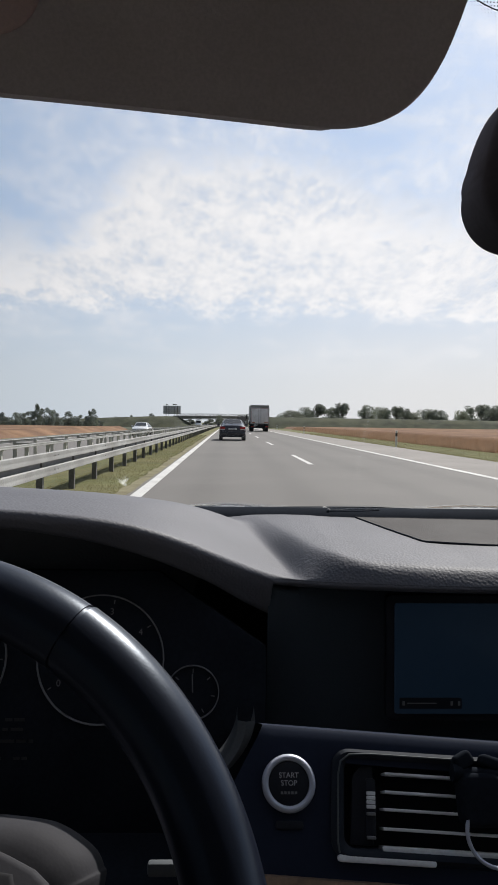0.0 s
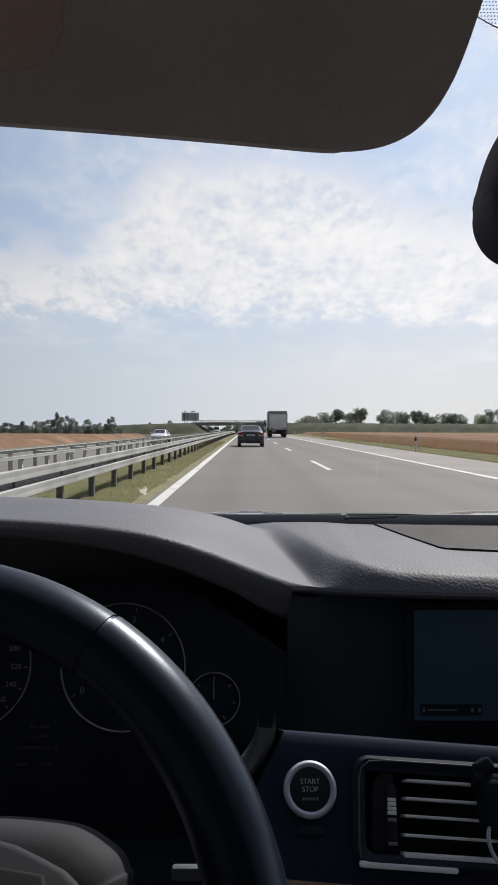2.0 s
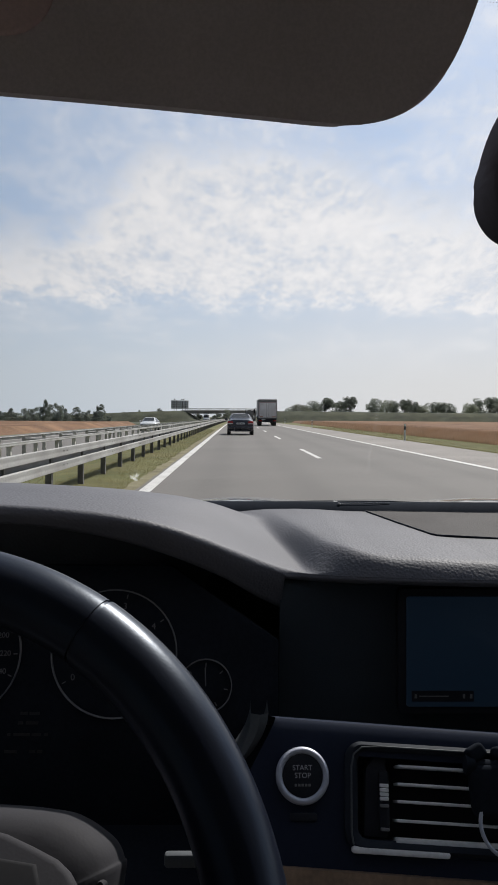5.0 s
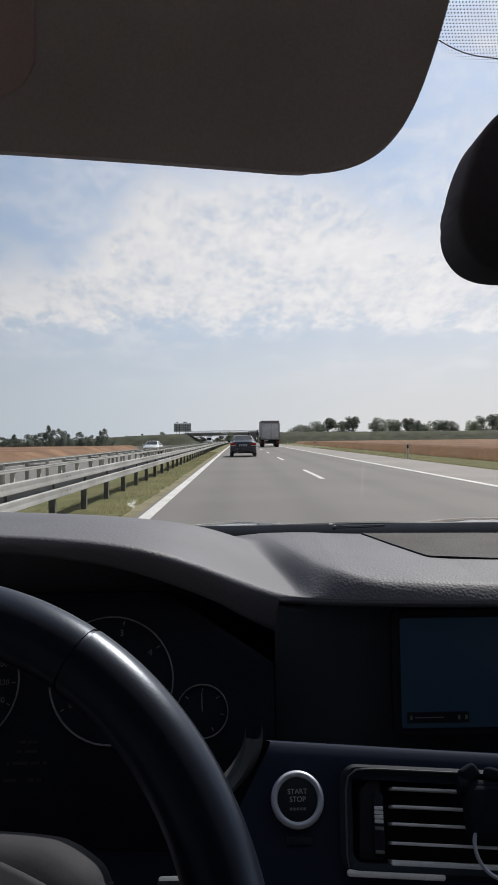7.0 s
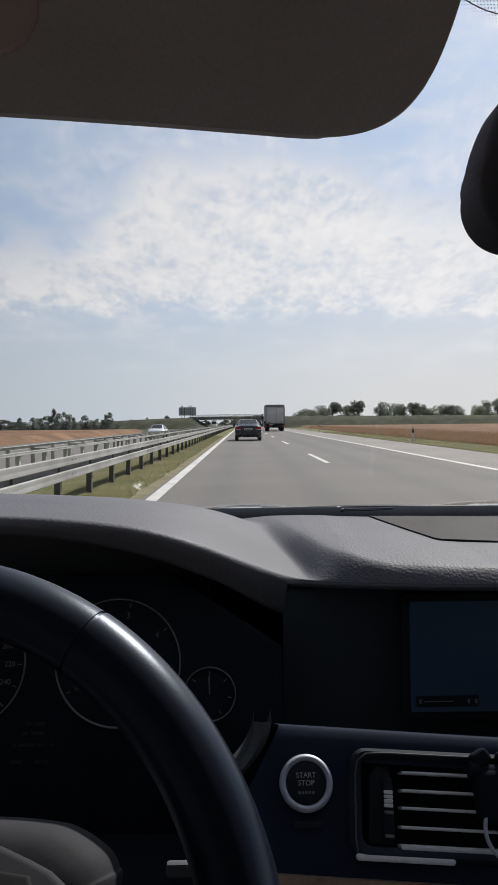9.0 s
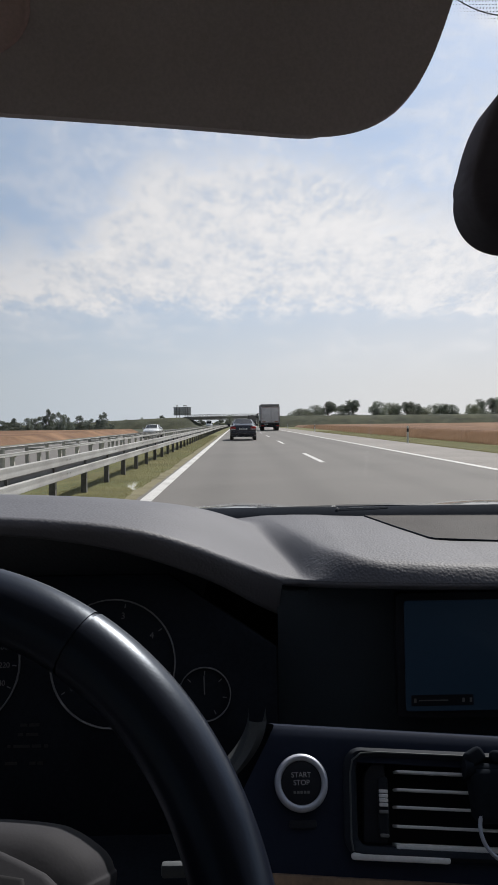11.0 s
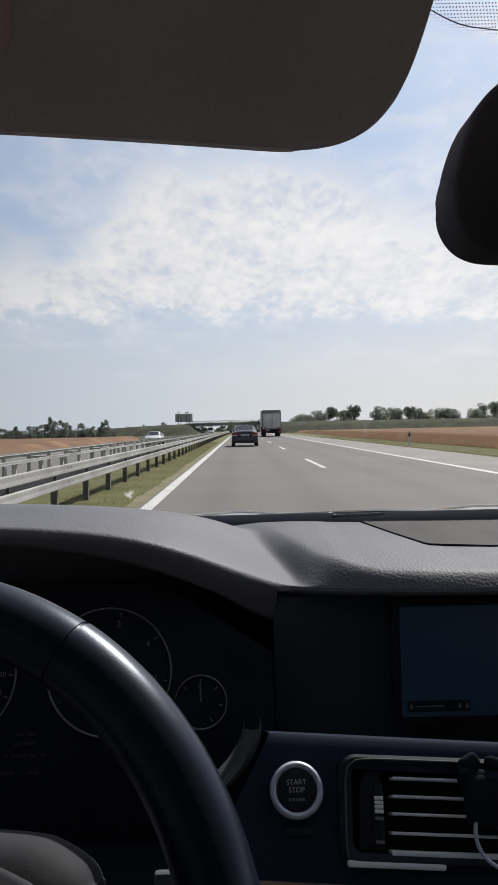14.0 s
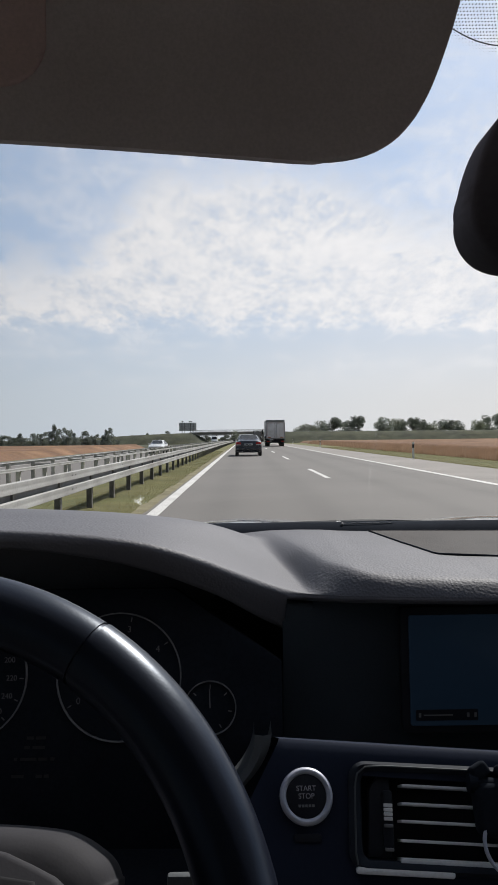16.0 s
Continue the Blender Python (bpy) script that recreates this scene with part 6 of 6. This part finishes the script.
tree("bush", 78, 4.6, 4.6, 6000, 0.10, HAZED_LEAF, "round green bush growing in the median", (-4.2, 388, gz(388) - 0.1), 0.03, 20)
far = [tree("tree", 51 + k, 9, 12, 1500, 0.6, HAZED_LEAF, "distant dark tree on the horizon", (-300, 900, -2.5), 0.05, 18, group="far trees") for k in range(2)]
rng = random.Random(9)
for k in range(46):
    u = -60 + 22 * k + rng.uniform(-8, 8)
    d = rng.uniform(850, 1100)
    if 430 < u < 480:
        continue
    m = pose((u - 417) / 1266 * d, d, -2.4, 0, 0, 50 * k) @ Matrix.Diagonal((rng.uniform(1.2, 2.2), 1.4, rng.uniform(0.5, 0.95), 1))
    if k < 2:
        far[k].matrix_basis = m
    else:
        copy_thing(far[k % 2], pose(0, 0, 0)).matrix_basis = m


# ---- fields and grass ----
def field_edge(y):
    return 16.8 + 0.00012 * max(0.0, y - 60) ** 2


bm = bmesh.new()
rows = []
rng = random.Random(3)
for k in range(60):
    y = -25 + 6.0 * k
    x0 = field_edge(y)
    z = gz(y) - 0.5
    row_ = [(x0, y, z - 0.1), (x0 + 0.5, y, z + 0.20), (x0 + 1.3, y, z + 0.55)]
    for q in range(1, 25):
        xx = x0 + 1.3 + 0.9 * q ** 1.75
        row_.append((xx, y + rng.uniform(-1.5, 1.5), z + 0.86 + rng.uniform(-0.10, 0.10)))
    rows.append(row_)
loft(bm, rows)
field = tagged(link_mesh("crop_field", bm, FIELD, smooth=80), "ripe reddish-brown crop standing in a field", "field", kind="stuff")


def blades(name, n, place, height, width, material, seed, lean=0.35):
    """Many single upright blades as one mesh."""
    rng = np.random.default_rng(seed)
    p = place(rng, n)
    a = rng.uniform(0, 2 * np.pi, n)
    h = height * rng.uniform(0.5, 1.3, n)
    w = width * rng.uniform(0.6, 1.4, n)
    side = np.stack([np.cos(a), np.sin(a), np.zeros(n)], 1)
    tip = np.stack([rng.normal(size=n) * lean * h, rng.normal(size=n) * lean * h, h], 1)
    v = np.stack([p - side * w[:, None] / 2, p + side * w[:, None] / 2, p + tip * 0.6 + side * w[:, None] * 0.4, p + tip], 1).reshape(-1, 3)
    me = bpy.data.meshes.new(name)
    me.from_pydata(v.tolist(), [], np.arange(4 * n).reshape(-1, 4).tolist())
    me.materials.append(material)
    return me


GZ = np.vectorize(gz)
CROSS = np.vectorize(cross)
FE = np.vectorize(field_edge)


def crop_place(rng, n):
    y = 16 + 200 * rng.uniform(0, 1, n) ** 1.5
    off = rng.uniform(-0.3, 1.5, n)
    x = FE(y) + off
    z = GZ(y) - 0.58 + np.clip(off, 0, 1.3) * 0.40
    return np.stack([x, y, z], 1)


def median_place(rng, n):
    y = 6 + 60 * rng.uniform(0, 1, n) ** 1.8
    x = rng.uniform(-5.6, -1.70, n)
    x = np.where(rng.uniform(0, 1, n) < 0.5, x, rng.uniform(-3.2, -1.75, n))
    return np.stack([x, y, CROSS(x) + GZ(y) - 0.04], 1)


def verge_place(rng, n):
    y = 14 + 110 * rng.uniform(0, 1, n) ** 1.6
    x = 8.8 + (FE(y) - 8.6) * rng.uniform(0, 1, n)
    return np.stack([x, y, CROSS(x) + GZ(y) - 0.04], 1)


for name, me, label in (
    ("crop_stalks", blades("crop_stalks", 90000, crop_place, 0.46, 0.022, STALK, 5, 0.12), "ripe brown crop stalks and seed heads"),
    ("median_grass", blades("median_grass", 120000, median_place, 0.030, 0.007, BLADE, 6, 0.8), "olive and straw-coloured grass in the median"),
    ("verge_grass", blades("verge_grass", 110000, verge_place, 0.045, 0.012, BLADE, 7), "dry grass on the verge beside the field"),
):
    tagged(new(name, me), label, "grass" if "grass" in name else "crop", kind="stuff")
bm = bmesh.new()
rows = []
for k in range(20):
    y = 12 + 7.5 * k
    rows.append([(-21 - q * q * 2.2, y, gz(y) - 0.68 + (0.0 if q == 0 else 0.75 + 0.12 * math.sin(q * 5.3 + k * 2.1))) for q in range(13)])
loft(bm, rows)
tagged(link_mesh("left_field", bm, FIELD, smooth=0), "flat reddish-brown harvested field", "field", kind="stuff")

# marker posts on the verge
mk = thing("marker_post", "white plastic roadside marker post with a dark band", "marker post", group="marker posts", at=(9.75, 41, gz(41) - 0.20))
bm = bmesh.new()
loft(bm, [[(0.06 * c - 0.0, 0.04 * s, z) for c, s in ((1, 0), (0.3, 1), (-0.8, 0.8), (-0.8, -0.8), (0.3, -1))] for z in (-0.1, 0.98, 1.05)], closed=True, caps=True)
part("post_body", bm, WHITE, mk)
bm = bmesh.new()
loft(bm, [[(0.062 * c, 0.042 * s, z) for c, s in ((1, 0), (0.3, 1), (-0.8, 0.8), (-0.8, -0.8), (0.3, -1))] for z in (0.72, 0.92)], closed=True, caps=True)
part("band", bm, INK, mk, "black band")
for k in range(1, 7):
    copy_thing(mk, pose(9.75, 41 + 50 * k, gz(41 + 50 * k) - 0.20))


# ---- the lorry that was overtaken, now behind ----
RED = paint_of("faded_red_cab_paint", (0.30, 0.030, 0.035), 0.4)
ALU = surf("worn_aluminium_boards", (0.42, 0.42, 0.41), 0.5, 0.5, var=0.15, size=0.4, fine=0.03, stain=(0.28, 0.27, 0.25), stain_amount=0.5)


def flatbed_truck(at):
    t = thing("flatbed_truck", "red-cabbed old lorry with grey aluminium dropside bed", "truck", at=at)
    cab = new("cab")
    cab.parent = t
    bm = bmesh.new()
    sec = [(5.0, 1.18, 0.85, 2.62), (5.7, 1.20, 0.85, 2.72), (6.5, 1.20, 0.62, 2.66), (6.95, 1.18, 0.58, 1.85), (7.05, 1.14, 0.58, 1.1), (7.06, 1.10, 0.6, 0.7)]
    loft(bm, [[(-w, y, z0), (w, y, z0), (w, y, z1 - 0.18), (w - 0.10, y, z1 - 0.04), (w - 0.25, y, z1), (-w + 0.25, y, z1), (-w + 0.10, y, z1 - 0.04), (-w, y, z1 - 0.18)] for y, w, z0, z1 in sec], closed=True, caps=True)
    part("cab_body", bm, RED, cab, "faded red driver's cab")
    for sx in (-1, 1):
        bm = bmesh.new()
        box(bm, sx * 1.205 - 0.01, sx * 1.205 + 0.01, 5.95, 6.55, 1.75, 2.38, 0.006)
        box(bm, sx * 1.205 - 0.01, sx * 1.205 + 0.01, 5.2, 5.75, 1.85, 2.35, 0.006)
        part("side_window", bm, DARKGLASS, cab, "dark side glass")
        bm = bmesh.new()
        box(bm, sx * 1.45 - 0.09, sx * 1.45 + 0.09, 6.85, 6.95, 1.70, 2.15, 0.03)
        tube(bm, [(sx * 1.18, 6.85, 2.35), (sx * 1.46, 6.9, 2.32), (sx * 1.46, 6.9, 1.6), (sx * 1.18, 6.85, 1.5)], 0.015, 6)
        part("wing_mirror", bm, BLACK, cab, "black mirror on a tube bracket")
        bm = bmesh.new()
        loft(bm, [[(sx * (1.02 + q), 6.1 + 0.62 * math.cos(a), 0.52 + 0.62 * math.sin(a)) for q in (0.0, 0.24)] for a in [math.pi * k / 14 for k in range(15)]])
        part("mudguard", bm, BLACK, t, "black wheel arch")
        wheel_part(t, sx * 1.02, 6.1, 0.52, 0.30, sx)
        wheel_part(t, sx * 1.0, 1.6, 0.52, 0.50, sx)
        for k in range(4):
            bm = bmesh.new()
            box(bm, sx * 1.24 - 0.02, sx * 1.24 + 0.02, 0.05, 4.75, 1.12 + 0.17 * k, 1.275 + 0.17 * k, 0.012)
            part("board", bm, ALU, t, "grey aluminium side board")
        for y in (0.1, 1.6, 3.1, 4.7):
            bm = bmesh.new()
            box(bm, sx * 1.26 - 0.03, sx * 1.26 + 0.03, y - 0.05, y + 0.05, 1.05, 1.85, 0.01)
            part("stanchion", bm, ALU, t)
        bm = bmesh.new()
        box(bm, sx * 1.245 - 0.02, sx * 1.245 + 0.02, 0.05, 4.75, 1.04, 1.085, 0.004)
        part("marking_tape", bm, ORANGE, t, "orange reflective strip")
        for z in (0.50, 0.78):
            bm = bmesh.new()
            box(bm, sx * 1.18 - 0.02, sx * 1.18 + 0.02, 2.4, 5.3, z, z + 0.10, 0.01)
            part("side_guard", bm, ALU, t)
        bm = bmesh.new()
        box(bm, sx * 0.95 - 0.2, sx * 0.95 + 0.2, -0.02, 0.04, 0.72, 0.86, 0.02)
        part("tail_lamp", bm, RED_LAMP, t, "red tail lamp")
    bm = bmesh.new()
    box(bm, -1.22, 1.22, 0.0, 4.8, 1.0, 1.12, 0.01)
    part("load_bed", bm, ALU, t)
    for y in (0.02, 4.76):
        bm = bmesh.new()
        box(bm, -1.22, 1.22, y - 0.02, y + 0.03, 1.12, 1.80, 0.01)
        part("end_board", bm, ALU, t)
    bm = bmesh.new()
    box(bm, -0.42, 0.42, 0.2, 6.8, 0.65, 1.0, 0.02)
    part("chassis", bm, BLACK, t)
    bm = bmesh.new()
    loft(bm, [[(-1.0, 7.0, 1.78), (1.0, 7.0, 1.78)], [(-0.98, 6.62, 2.48), (0.98, 6.62, 2.48)]])
    part("windscreen", bm, DARKGLASS, cab, "dark windscreen")
    return t


flatbed_truck((4.3, -52.0, 0.004))
